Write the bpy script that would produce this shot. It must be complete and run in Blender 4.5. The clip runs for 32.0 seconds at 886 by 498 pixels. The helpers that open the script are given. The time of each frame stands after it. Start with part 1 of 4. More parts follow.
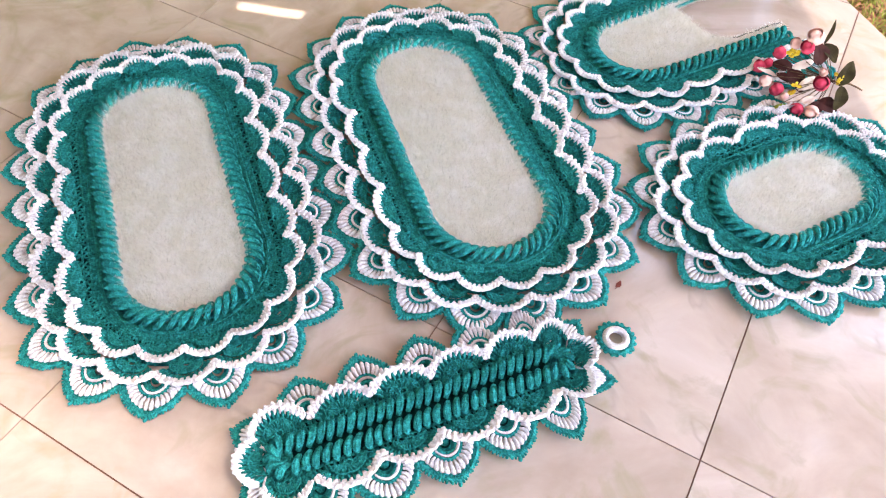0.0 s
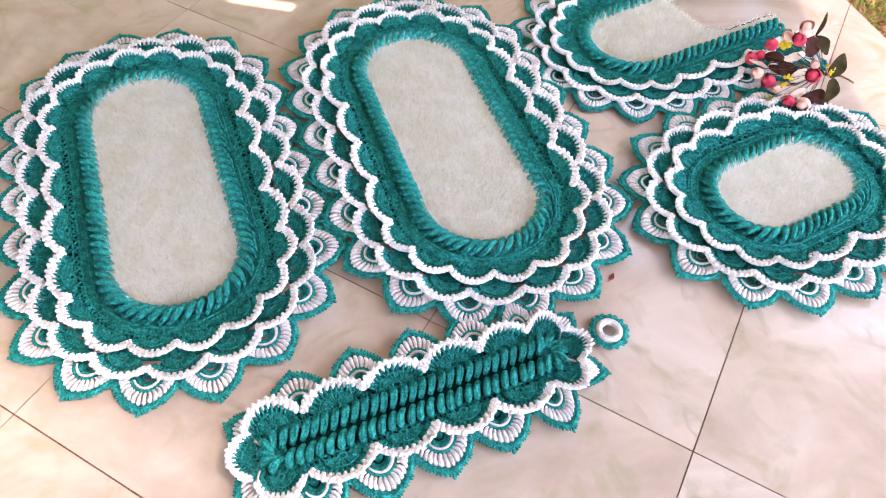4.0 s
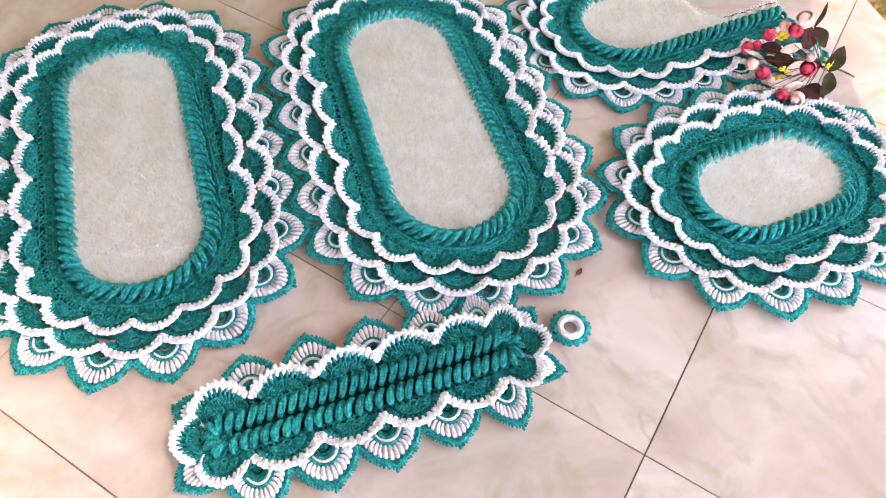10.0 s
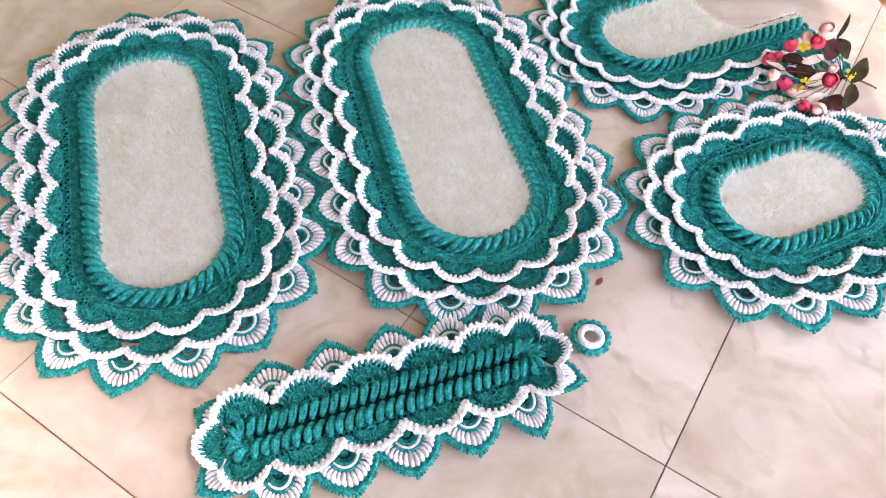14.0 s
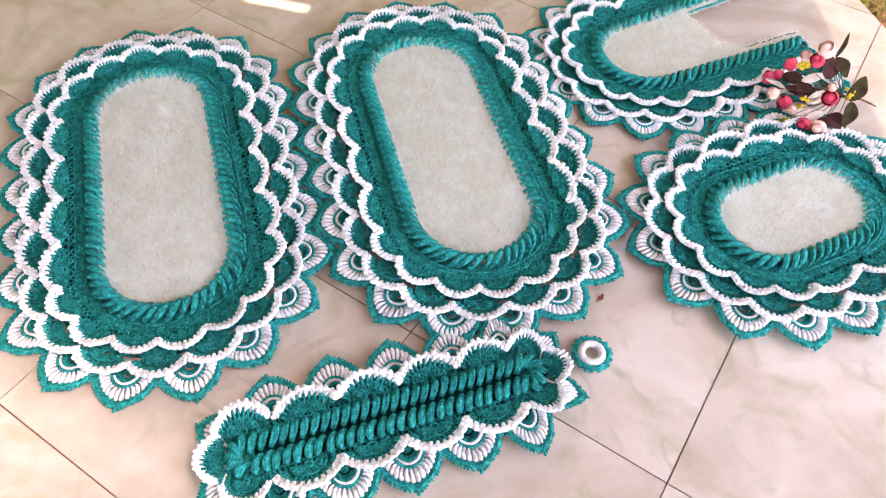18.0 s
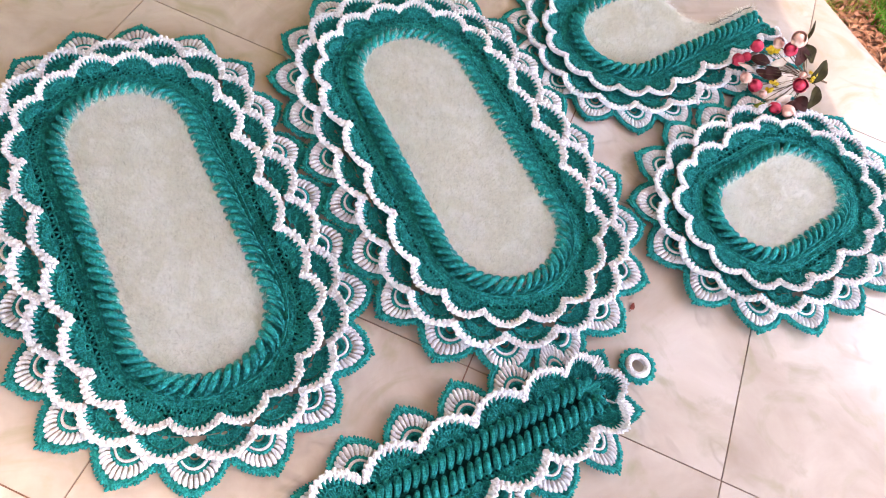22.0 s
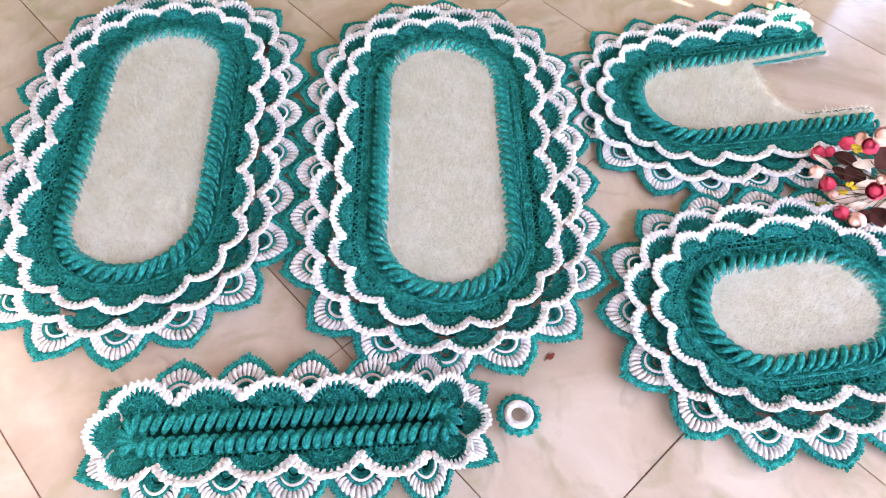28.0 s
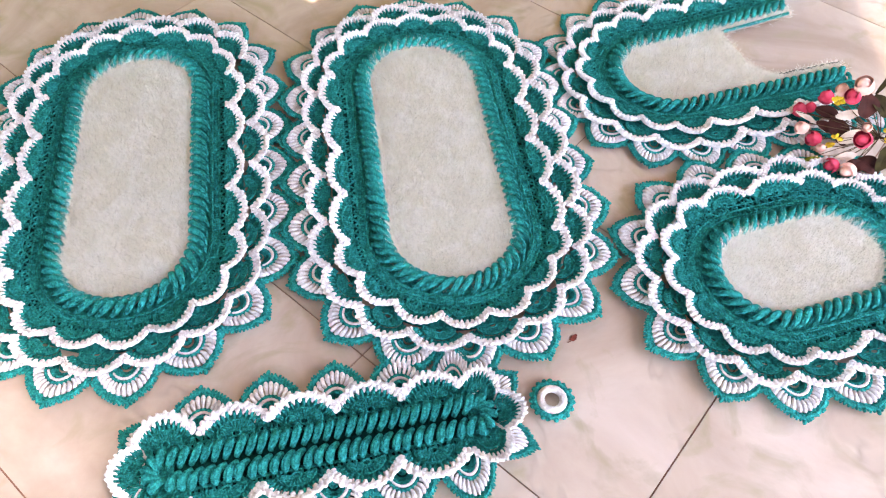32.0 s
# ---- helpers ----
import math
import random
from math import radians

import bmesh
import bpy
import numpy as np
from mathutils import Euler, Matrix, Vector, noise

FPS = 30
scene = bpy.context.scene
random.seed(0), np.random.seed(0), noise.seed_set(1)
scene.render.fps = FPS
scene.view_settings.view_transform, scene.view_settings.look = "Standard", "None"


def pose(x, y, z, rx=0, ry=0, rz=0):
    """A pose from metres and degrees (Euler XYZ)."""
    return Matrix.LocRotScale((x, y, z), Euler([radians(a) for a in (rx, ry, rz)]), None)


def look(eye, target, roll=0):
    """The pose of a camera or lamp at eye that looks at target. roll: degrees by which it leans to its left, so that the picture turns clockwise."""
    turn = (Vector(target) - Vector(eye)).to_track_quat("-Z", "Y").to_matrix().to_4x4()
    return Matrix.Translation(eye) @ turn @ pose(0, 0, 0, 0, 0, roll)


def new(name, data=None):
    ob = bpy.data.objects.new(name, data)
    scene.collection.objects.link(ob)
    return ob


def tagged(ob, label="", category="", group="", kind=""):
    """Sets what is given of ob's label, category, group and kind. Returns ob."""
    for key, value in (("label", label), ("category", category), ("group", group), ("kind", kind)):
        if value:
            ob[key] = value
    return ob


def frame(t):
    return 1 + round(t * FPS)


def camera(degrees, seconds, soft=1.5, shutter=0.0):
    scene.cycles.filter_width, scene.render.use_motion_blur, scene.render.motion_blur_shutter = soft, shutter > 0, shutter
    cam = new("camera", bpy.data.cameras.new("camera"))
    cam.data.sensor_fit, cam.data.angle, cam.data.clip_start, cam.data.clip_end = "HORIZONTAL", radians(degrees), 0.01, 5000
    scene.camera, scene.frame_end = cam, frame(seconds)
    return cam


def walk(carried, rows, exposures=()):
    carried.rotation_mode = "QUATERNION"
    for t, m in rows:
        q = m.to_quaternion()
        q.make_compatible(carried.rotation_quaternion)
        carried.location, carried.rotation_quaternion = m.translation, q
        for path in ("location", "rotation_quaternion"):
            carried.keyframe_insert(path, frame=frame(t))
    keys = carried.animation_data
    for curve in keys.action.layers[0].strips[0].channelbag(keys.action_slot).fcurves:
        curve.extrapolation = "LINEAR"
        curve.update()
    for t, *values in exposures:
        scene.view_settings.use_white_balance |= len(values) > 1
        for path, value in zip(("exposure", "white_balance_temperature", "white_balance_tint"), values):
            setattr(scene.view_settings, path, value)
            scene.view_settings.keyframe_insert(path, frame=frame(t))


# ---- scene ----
cam = camera(63.2, 32.0, soft=1.15)
EXPOSURE, KELVIN, TINT = 3.8, 7800, 18.5
PATH = [
    (0, (-0.1629, -0.5543, 1.0204), (-0.7175, 0.5349, -0.5626), 3.13),
    (0.5, (-0.1649, -0.5535, 1.0215), (-0.7147, 0.5263, -0.5697), 3.40),
    (1, (-0.1652, -0.55, 1.0219), (-0.7077, 0.5268, -0.5738), 3.43),
    (1.5, (-0.1654, -0.5514, 1.0209), (-0.7121, 0.5254, -0.5733), 3.19),
    (2, (-0.165, -0.5507, 1.0165), (-0.6988, 0.5293, -0.5799), 3.90),
    (2.5, (-0.1663, -0.5507, 1.0174), (-0.7059, 0.5237, -0.5809), 3.50),
    (3, (-0.165, -0.5534, 1.0162), (-0.6936, 0.5243, -0.5835), 3.86),
    (3.5, (-0.163, -0.5543, 1.0188), (-0.6936, 0.5331, -0.5737), 3.66),
    (5.5, (-0.1672, -0.5544, 1.0144), (-0.6926, 0.5264, -0.5843), 3.88),
    (6, (-0.1662, -0.542, 1.0202), (-0.7169, 0.5122, -0.5877), 3.36),
    (6.5, (-0.1107, -0.4991, 1.0311), (-0.7322, 0.5164, -0.576), 4.08),
    (7, (-0.0706, -0.4747, 1.0291), (-0.7431, 0.5165, -0.5725), 3.05),
    (7.5, (-0.0716, -0.4672, 1.0282), (-0.7098, 0.5473, -0.5729), 3.71),
    (8, (-0.0905, -0.4677, 1.0256), (-0.6764, 0.556, -0.5895), 4.24),
    (8.5, (-0.0971, -0.4663, 1.0212), (-0.6605, 0.5473, -0.6083), 3.87),
    (9, (-0.0943, -0.4661, 1.0214), (-0.6446, 0.5455, -0.6138), 3.83),
    (9.5, (-0.0939, -0.4757, 1.0193), (-0.6558, 0.5322, -0.6142), 3.50),
    (10, (-0.0918, -0.4746, 1.0215), (-0.6493, 0.5273, -0.6171), 3.37),
    (10.5, (-0.0905, -0.4808, 1.0141), (-0.6366, 0.5163, -0.6313), 3.83),
    (11, (-0.0903, -0.4799, 1.0163), (-0.6415, 0.5001, -0.6377), 3.33),
    (11.5, (-0.0907, -0.4824, 1.0154), (-0.6331, 0.4938, -0.6437), 3.50),
    (12, (-0.0986, -0.4825, 1.029), (-0.6895, 0.513, -0.6019), 2.85),
    (12.5, (-0.0998, -0.4851, 1.0254), (-0.7027, 0.5052, -0.6043), 2.54),
    (13, (-0.0981, -0.4804, 1.0228), (-0.6836, 0.5098, -0.6132), 2.39),
    (13.5, (-0.101, -0.4816, 1.0218), (-0.6768, 0.5086, -0.6177), 2.83),
    (14, (-0.1031, -0.4854, 1.0236), (-0.6987, 0.5155, -0.6022), 2.58),
    (14.5, (-0.0995, -0.4837, 1.0225), (-0.6857, 0.5152, -0.6081), 2.77),
    (16.5, (-0.1013, -0.4915, 1.0231), (-0.6903, 0.5266, -0.5946), 3.03),
    (17, (-0.0986, -0.4873, 1.0294), (-0.7053, 0.5419, -0.5746), 2.66),
    (17.5, (-0.104, -0.4871, 1.0284), (-0.7098, 0.5317, -0.5825), 2.23),
    (18, (-0.1016, -0.4871, 1.0287), (-0.7207, 0.5391, -0.5725), 2.50),
    (18.5, (-0.104, -0.4869, 1.0271), (-0.7069, 0.5422, -0.5783), 3.03),
    (19, (-0.157, -0.5044, 1.0275), (-0.7306, 0.5564, -0.568), 4.82),
    (19.5, (-0.2453, -0.52, 1.0329), (-0.7851, 0.5556, -0.5645), 4.44),
    (20, (-0.3013, -0.4766, 1.0199), (-0.7478, 0.5441, -0.6411), 8.26),
    (20.2, (-0.3382, -0.4542, 0.9968), (-0.5929, 0.2514, -0.1256), 10.19),
    (20.5, (-0.3695, -0.4134, 1.0917), (-0.6699, 0.5146, -0.6543), 8.88),
    (21, (-0.4131, -0.4268, 1.1164), (-0.6013, 0.5099, -0.6406), 13.20),
    (21.5, (-0.4764, -0.4536, 1.1236), (-0.6271, 0.4798, -0.6388), 14.16),
    (22, (-0.4939, -0.4631, 1.1233), (-0.6167, 0.5371, -0.6043), 17.80),
    (22.5, (-0.4569, -0.4628, 1.1139), (-0.623, 0.5285, -0.6152), 17.16),
    (23, (-0.3674, -0.4475, 1.1063), (-0.6681, 0.517, -0.6198), 14.44),
    (23.3, (-0.3242, -0.4168, 1.105), (-0.5346, 0.2003, -0.0771), 11.59),
    (23.5, (-0.3238, -0.3995, 1.1056), (-0.6142, 0.525, -0.644), 10.66),
    (24, (-0.2747, -0.331, 1.0856), (-0.6589, 0.6041, -0.64), 10.66),
    (24.5, (-0.2227, -0.303, 1.1003), (-0.7196, 0.4991, -0.6632), 7.84),
    (24.7, (-0.1632, -0.2612, 1.0974), (-0.5515, 0.2188, -0.1032), 2.98),
    (25, (-0.1232, -0.2781, 1.0864), (-0.718, 0.5128, -0.6516), 8.72),
    (25.2, (-0.0822, -0.249, 1.0768), (-0.5168, 0.3013, -0.0767), 13.33),
    (25.5, (0.0311, -0.2511, 1.048), (-0.7336, 0.5282, -0.6277), 13.95),
    (25.7, (0.1149, -0.2361, 1.0332), (-0.4769, 0.2662, -0.0713), 10.64),
    (26, (0.1319, -0.2377, 1.0533), (-0.7485, 0.4907, -0.5882), 12.37),
    (26.5, (0.1167, -0.2196, 1.0543), (-0.776, 0.4886, -0.5894), 10.89),
    (28.5, (-0.0156, -0.2951, 1.0165), (-0.7738, 0.5697, -0.6196), 1.28),
    (29, (-0.0392, -0.317, 1.0092), (-0.7803, 0.5682, -0.624), -0.40),
    (29.5, (-0.0502, -0.325, 1.0025), (-0.7556, 0.5993, -0.6248), 1.78),
    (30, (-0.0498, -0.3297, 1.0049), (-0.767, 0.6006, -0.6138), 1.76),
    (30.5, (-0.048, -0.3298, 1.0048), (-0.7723, 0.6022, -0.6098), 1.47),
    (31, (-0.0446, -0.3396, 0.9952), (-0.7643, 0.5624, -0.6384), 1.72),
    (31.5, (-0.0431, -0.335, 0.9873), (-0.766, 0.5516, -0.6532), 2.32),
    (32, (-0.0397, -0.3295, 0.9937), (-0.7664, 0.591, -0.6263), 2.12),
]
walk(cam, [(t, look(eye, target, roll)) for t, eye, target, roll in PATH],
     [(0.0, EXPOSURE, KELVIN, TINT), (32.0, EXPOSURE, KELVIN, TINT)])

# ---- light: shaded porch, open to a sunny garden ----
world = bpy.data.worlds.new("sky")
scene.world = world
world.use_nodes = True
SUN_AZ, SUN_EL = radians(18), radians(60)          # direction towards the sun, from +x towards +y
wn = world.node_tree.nodes
sky = wn.new("ShaderNodeTexSky")
sky.sky_type, sky.sun_disc = "NISHITA", False
sky.sun_elevation, sky.sun_rotation = SUN_EL, radians(90) - SUN_AZ
world.node_tree.links.new(sky.outputs[0], wn["Background"].inputs[0])
wn["Background"].inputs[1].default_value = 0.15
sun = new("sun", bpy.data.lights.new("sun", "SUN"))
sun.data.energy, sun.data.angle, sun.data.color = 1.05, radians(0.3), (1.0, 0.955, 0.92)
to_sun = Vector((math.cos(SUN_EL) * math.cos(SUN_AZ), math.cos(SUN_EL) * math.sin(SUN_AZ), math.sin(SUN_EL)))
sun.matrix_world = look(to_sun * 8, (0, 0, 0))


# ---- materials ----
def material(name, rough=0.8, spec=0.3):
    m = bpy.data.materials.new(name)
    m.use_nodes = True
    b = m.node_tree.nodes["Principled BSDF"]
    b.inputs["Roughness"].default_value = rough
    b.inputs["Specular IOR Level"].default_value = spec
    return m, m.node_tree.nodes, m.node_tree.links, b


def noise_tex(n, l, scale, detail=4, coord=None, rough=0.5, distort=0.0):
    t = n.new("ShaderNodeTexNoise")
    t.inputs["Scale"].default_value, t.inputs["Detail"].default_value = scale, detail
    t.inputs["Roughness"].default_value, t.inputs["Distortion"].default_value = rough, distort
    if coord is not None:
        l.new(coord, t.inputs["Vector"])
    return t


def ramp(n, l, value, stops):
    r = n.new("ShaderNodeValToRGB")
    e = r.color_ramp.elements
    while len(e) < len(stops):
        e.new(0.5)
    for k, (pos, col) in zip(e, stops):
        k.position, k.color = pos, (*col, 1)
    l.new(value, r.inputs[0])
    return r


def mixed(n, l, fac, a, b, blend="MIX"):
    m = n.new("ShaderNodeMix")
    m.data_type, m.blend_type = "RGBA", blend
    for sock, v in ((m.inputs[0], fac), (m.inputs[6], a), (m.inputs[7], b)):
        if isinstance(v, (int, float)):
            sock.default_value = v
        elif isinstance(v, tuple):
            sock.default_value = (*v, 1)
        else:
            l.new(v, sock)
    return m.outputs[2]


def bump(n, l, b, height, strength, dist):
    k = n.new("ShaderNodeBump")
    k.inputs["Strength"].default_value, k.inputs["Distance"].default_value = strength, dist
    l.new(height, k.inputs["Height"])
    l.new(k.outputs[0], b.inputs["Normal"])


def yarn(name, dark, light, sheen, twist, relief, fleck=0.3):
    """Cotton yarn: fine plies as bump, colour a little uneven from piece to piece."""
    m, n, l, b = material(name, 0.85, 0.03)
    co = n.new("ShaderNodeTexCoord").outputs["Object"]
    fine = noise_tex(n, l, twist, 3, co)
    broad = noise_tex(n, l, 110, 3, co)
    info = n.new("ShaderNodeObjectInfo")
    base = ramp(n, l, broad.outputs[0], [(0.3, dark), (0.7, light)]).outputs[0]
    varied = n.new("ShaderNodeHueSaturation")
    span = n.new("ShaderNodeMapRange")
    span.inputs[3].default_value, span.inputs[4].default_value = 0.86, 1.14
    l.new(info.outputs["Random"], span.inputs[0])
    l.new(span.outputs[0], varied.inputs["Value"])
    fibre = ramp(n, l, noise_tex(n, l, 270, 3, co, 0.65).outputs[0], [(0.36, (0.30, 0.30, 0.30)), (0.5, (0.92, 0.92, 0.92)), (0.64, (1.7, 1.7, 1.7))])
    flecked = mixed(n, l, fleck, base, fibre.outputs[0], "MULTIPLY")
    l.new(flecked, varied.inputs["Color"])
    l.new(varied.outputs[0], b.inputs["Base Color"])
    b.inputs["Sheen Weight"].default_value, b.inputs["Sheen Roughness"].default_value = sheen, 0.4
    cell = n.new("ShaderNodeTexVoronoi")
    cell.inputs["Scale"].default_value = 300
    l.new(co, cell.inputs["Vector"])
    both = n.new("ShaderNodeMath")
    both.operation = "SUBTRACT"
    l.new(fine.outputs[0], both.inputs[0])
    l.new(cell.outputs[0], both.inputs[1])
    bump(n, l, b, both.outputs[0], 0.9, relief)
    return m


TEAL = yarn("teal_yarn", (0.0008, 0.126, 0.119), (0.0026, 0.314, 0.297), 0.01, 420, 0.0022, 0.55)
# near-black green: shade in the crochet holes as colour; also the dark overlock stitches
GAP_SHADE_AND_STITCH = yarn("gap_shade_and_dark_stitch", (0.0, 0.035, 0.031), (0.001, 0.06, 0.054), 0.0, 420, 0.001)
WHITE = yarn("white_yarn", (0.565, 0.53, 0.55), (0.695, 0.67, 0.69), 0.08, 420, 0.0014, 0.2)


def pile_material():
    """Glossy synthetic pile that lets some light through."""
    m, n, l, b = material("white_pile", 0.6, 0.25)
    info = n.new("ShaderNodeNewGeometry")
    c = ramp(n, l, info.outputs["Random Per Island"], [(0.0, (0.58, 0.56, 0.52)), (0.14, (0.87, 0.85, 0.80)), (0.6, (0.96, 0.935, 0.89)), (1.0, (0.985, 0.965, 0.93))])
    tuft = ramp(n, l, noise_tex(n, l, 150, 3, info.outputs["Position"], 0.6).outputs[0], [(0.36, (0.72, 0.71, 0.69)), (0.55, (1, 1, 1))])
    c = mixed(n, l, 0.3, c.outputs[0], tuft.outputs[0], "MULTIPLY")
    patch = ramp(n, l, noise_tex(n, l, 26, 3, info.outputs["Position"], 0.6, 0.6).outputs[0], [(0.42, (0.86, 0.84, 0.76)), (0.60, (1, 1, 1))])
    c = mixed(n, l, 0.5, c, patch.outputs[0], "MULTIPLY")
    l.new(c, b.inputs["Base Color"])
    thin = n.new("ShaderNodeBsdfTranslucent")
    l.new(c, thin.inputs[0])
    both = n.new("ShaderNodeMixShader")
    both.inputs[0].default_value = 0.5
    l.new(b.outputs[0], both.inputs[1])
    l.new(thin.outputs[0], both.inputs[2])
    l.new(both.outputs[0], n["Material Output"].inputs[0])
    return m


PILE = pile_material()


def marble_material():
    m, n, l, b = material("marble_tile", 0.16, 0.5)
    geo = n.new("ShaderNodeNewGeometry")
    info = n.new("ShaderNodeObjectInfo")
    shift = n.new("ShaderNodeVectorMath")
    shift.operation = "SCALE"
    shift.inputs[0].default_value = (13.0, 7.0, 5.0)
    l.new(info.outputs["Random"], shift.inputs["Scale"])
    place = n.new("ShaderNodeVectorMath")
    l.new(geo.outputs["Position"], place.inputs[0])
    l.new(shift.outputs[0], place.inputs[1])
    co = place.outputs[0]
    cloud = noise_tex(n, l, 3.2, 6, co, 0.6, 1.2)
    stain = noise_tex(n, l, 6.5, 5, co, 0.55, 2.0)
    vein = noise_tex(n, l, 1.9, 4, co, 0.55, 0.9)
    base = ramp(n, l, cloud.outputs[0], [(0.3, (0.345, 0.258, 0.212)), (0.5, (0.446, 0.350, 0.296)), (0.72, (0.538, 0.447, 0.400))]).outputs[0]
    grey = ramp(n, l, stain.outputs[0], [(0.52, (0, 0, 0)), (0.70, (1, 1, 1))]).outputs[0]
    soft = n.new("ShaderNodeMath")
    soft.operation = "MULTIPLY"
    soft.inputs[1].default_value = 0.6
    l.new(grey, soft.inputs[0])
    base = mixed(n, l, soft.outputs[0], base, (0.285, 0.257, 0.160))
    thin = ramp(n, l, vein.outputs[0], [(0.482, (0, 0, 0)), (0.5, (1, 1, 1)), (0.518, (0, 0, 0))]).outputs[0]
    thin = mixed(n, l, 1.0, thin, ramp(n, l, cloud.outputs[0], [(0.50, (0, 0, 0)), (0.62, (1, 1, 1))]).outputs[0], "MULTIPLY")
    weak = n.new("ShaderNodeMath")
    weak.operation = "MULTIPLY"
    weak.inputs[1].default_value = 0.5
    l.new(thin, weak.inputs[0])
    base = mixed(n, l, weak.outputs[0], base, (0.20, 0.165, 0.13))
    l.new(base, b.inputs["Base Color"])
    rough = ramp(n, l, stain.outputs[0], [(0.3, (0.09,) * 3), (0.8, (0.18,) * 3)])
    l.new(rough.outputs[0], b.inputs["Roughness"])
    return m


MARBLE = marble_material()


def mottled(name, stops, scale, rough=0.85, strength=0.5, dist=0.003, spec=0.3):
    m, n, l, b = material(name, rough, spec)
    geo = n.new("ShaderNodeNewGeometry")
    a = noise_tex(n, l, scale, 6, geo.outputs["Position"], 0.6)
    f = noise_tex(n, l, scale * 9, 4, geo.outputs["Position"])
    mean = n.new("ShaderNodeMath")
    mean.operation = "MULTIPLY_ADD"
    mean.inputs[1].default_value, mean.inputs[2].default_value = 0.35, 0.0
    l.new(f.outputs[0], mean.inputs[0])
    total = n.new("ShaderNodeMath")
    l.new(a.outputs[0], total.inputs[0])
    l.new(mean.outputs[0], total.inputs[1])
    l.new(ramp(n, l, total.outputs[0], stops).outputs[0], b.inputs["Base Color"])
    bump(n, l, b, total.outputs[0], strength, dist)
    return m


FELT = mottled("white_felt_backing", [(0.4, (0.74, 0.72, 0.67)), (0.9, (0.86, 0.84, 0.80))], 60)
GROUT = mottled("red_brown_grout", [(0.4, (0.13, 0.055, 0.036)), (0.9, (0.25, 0.12, 0.085))], 40)
SOIL = mottled("reddish_soil", [(0.4, (0.10, 0.045, 0.028)), (0.9, (0.26, 0.13, 0.085))], 14, 0.95, 0.9, 0.02)
PLASTER = mottled("olive_tan_plaster", [(0.4, (0.26, 0.205, 0.032)), (0.9, (0.35, 0.28, 0.062))], 3)
ROOFING = mottled("pale_roof_boards", [(0.4, (0.50, 0.44, 0.38)), (0.9, (0.62, 0.57, 0.50))], 4)
CONCRETE = mottled("tan_tile", [(0.4, (0.30, 0.20, 0.125)), (0.9, (0.40, 0.29, 0.19))], 6)


def petal_mat(name, a, b_, rough=0.55):
    m, n, l, b = material(name, rough, 0.15)
    co = n.new("ShaderNodeTexCoord").outputs["Object"]
    t = noise_tex(n, l, 60, 3, co)
    l.new(ramp(n, l, t.outputs[0], [(0.3, a), (0.7, b_)]).outputs[0], b.inputs["Base Color"])
    return m


DRIED = petal_mat("dried_leaf", (0.10, 0.018, 0.014), (0.19, 0.045, 0.03), 0.8)
MAROON = petal_mat("maroon_leaf", (0.026, 0.007, 0.006), (0.055, 0.014, 0.012), 0.8)
ROSE = petal_mat("crimson_silk", (0.40, 0.012, 0.045), (0.64, 0.075, 0.13), 0.8)
BLUSH = petal_mat("blush_silk", (0.72, 0.36, 0.31), (0.85, 0.55, 0.48))
PALE = petal_mat("faded_leaf", (0.50, 0.38, 0.31), (0.66, 0.55, 0.48), 0.8)
YELLOW = petal_mat("yellow_silk", (0.55, 0.36, 0.02), (0.75, 0.55, 0.06))
LEAF = petal_mat("dark_leaf", (0.016, 0.010, 0.004), (0.036, 0.028, 0.009), 0.9)
STEM = petal_mat("brown_stem", (0.05, 0.028, 0.015), (0.12, 0.07, 0.04), 0.8)
GRASS = petal_mat("grass_blade", (0.14, 0.19, 0.025), (0.36, 0.37, 0.08))
STRAW = petal_mat("dry_leaf", (0.22, 0.07, 0.035), (0.50, 0.24, 0.13))
HEDGE = petal_mat("hedge_leaf", (0.10, 0.125, 0.012), (0.24, 0.26, 0.035))
LAWN = petal_mat("lawn_blade", (0.04, 0.17, 0.008), (0.10, 0.28, 0.016))
BRICK = mottled("red_clay", [(0.4, (0.30, 0.09, 0.05)), (0.9, (0.45, 0.17, 0.1))], 25)
IRON = mottled("dark_brown_joint", [(0.4, (0.03, 0.016, 0.01)), (0.9, (0.07, 0.04, 0.028))], 30)


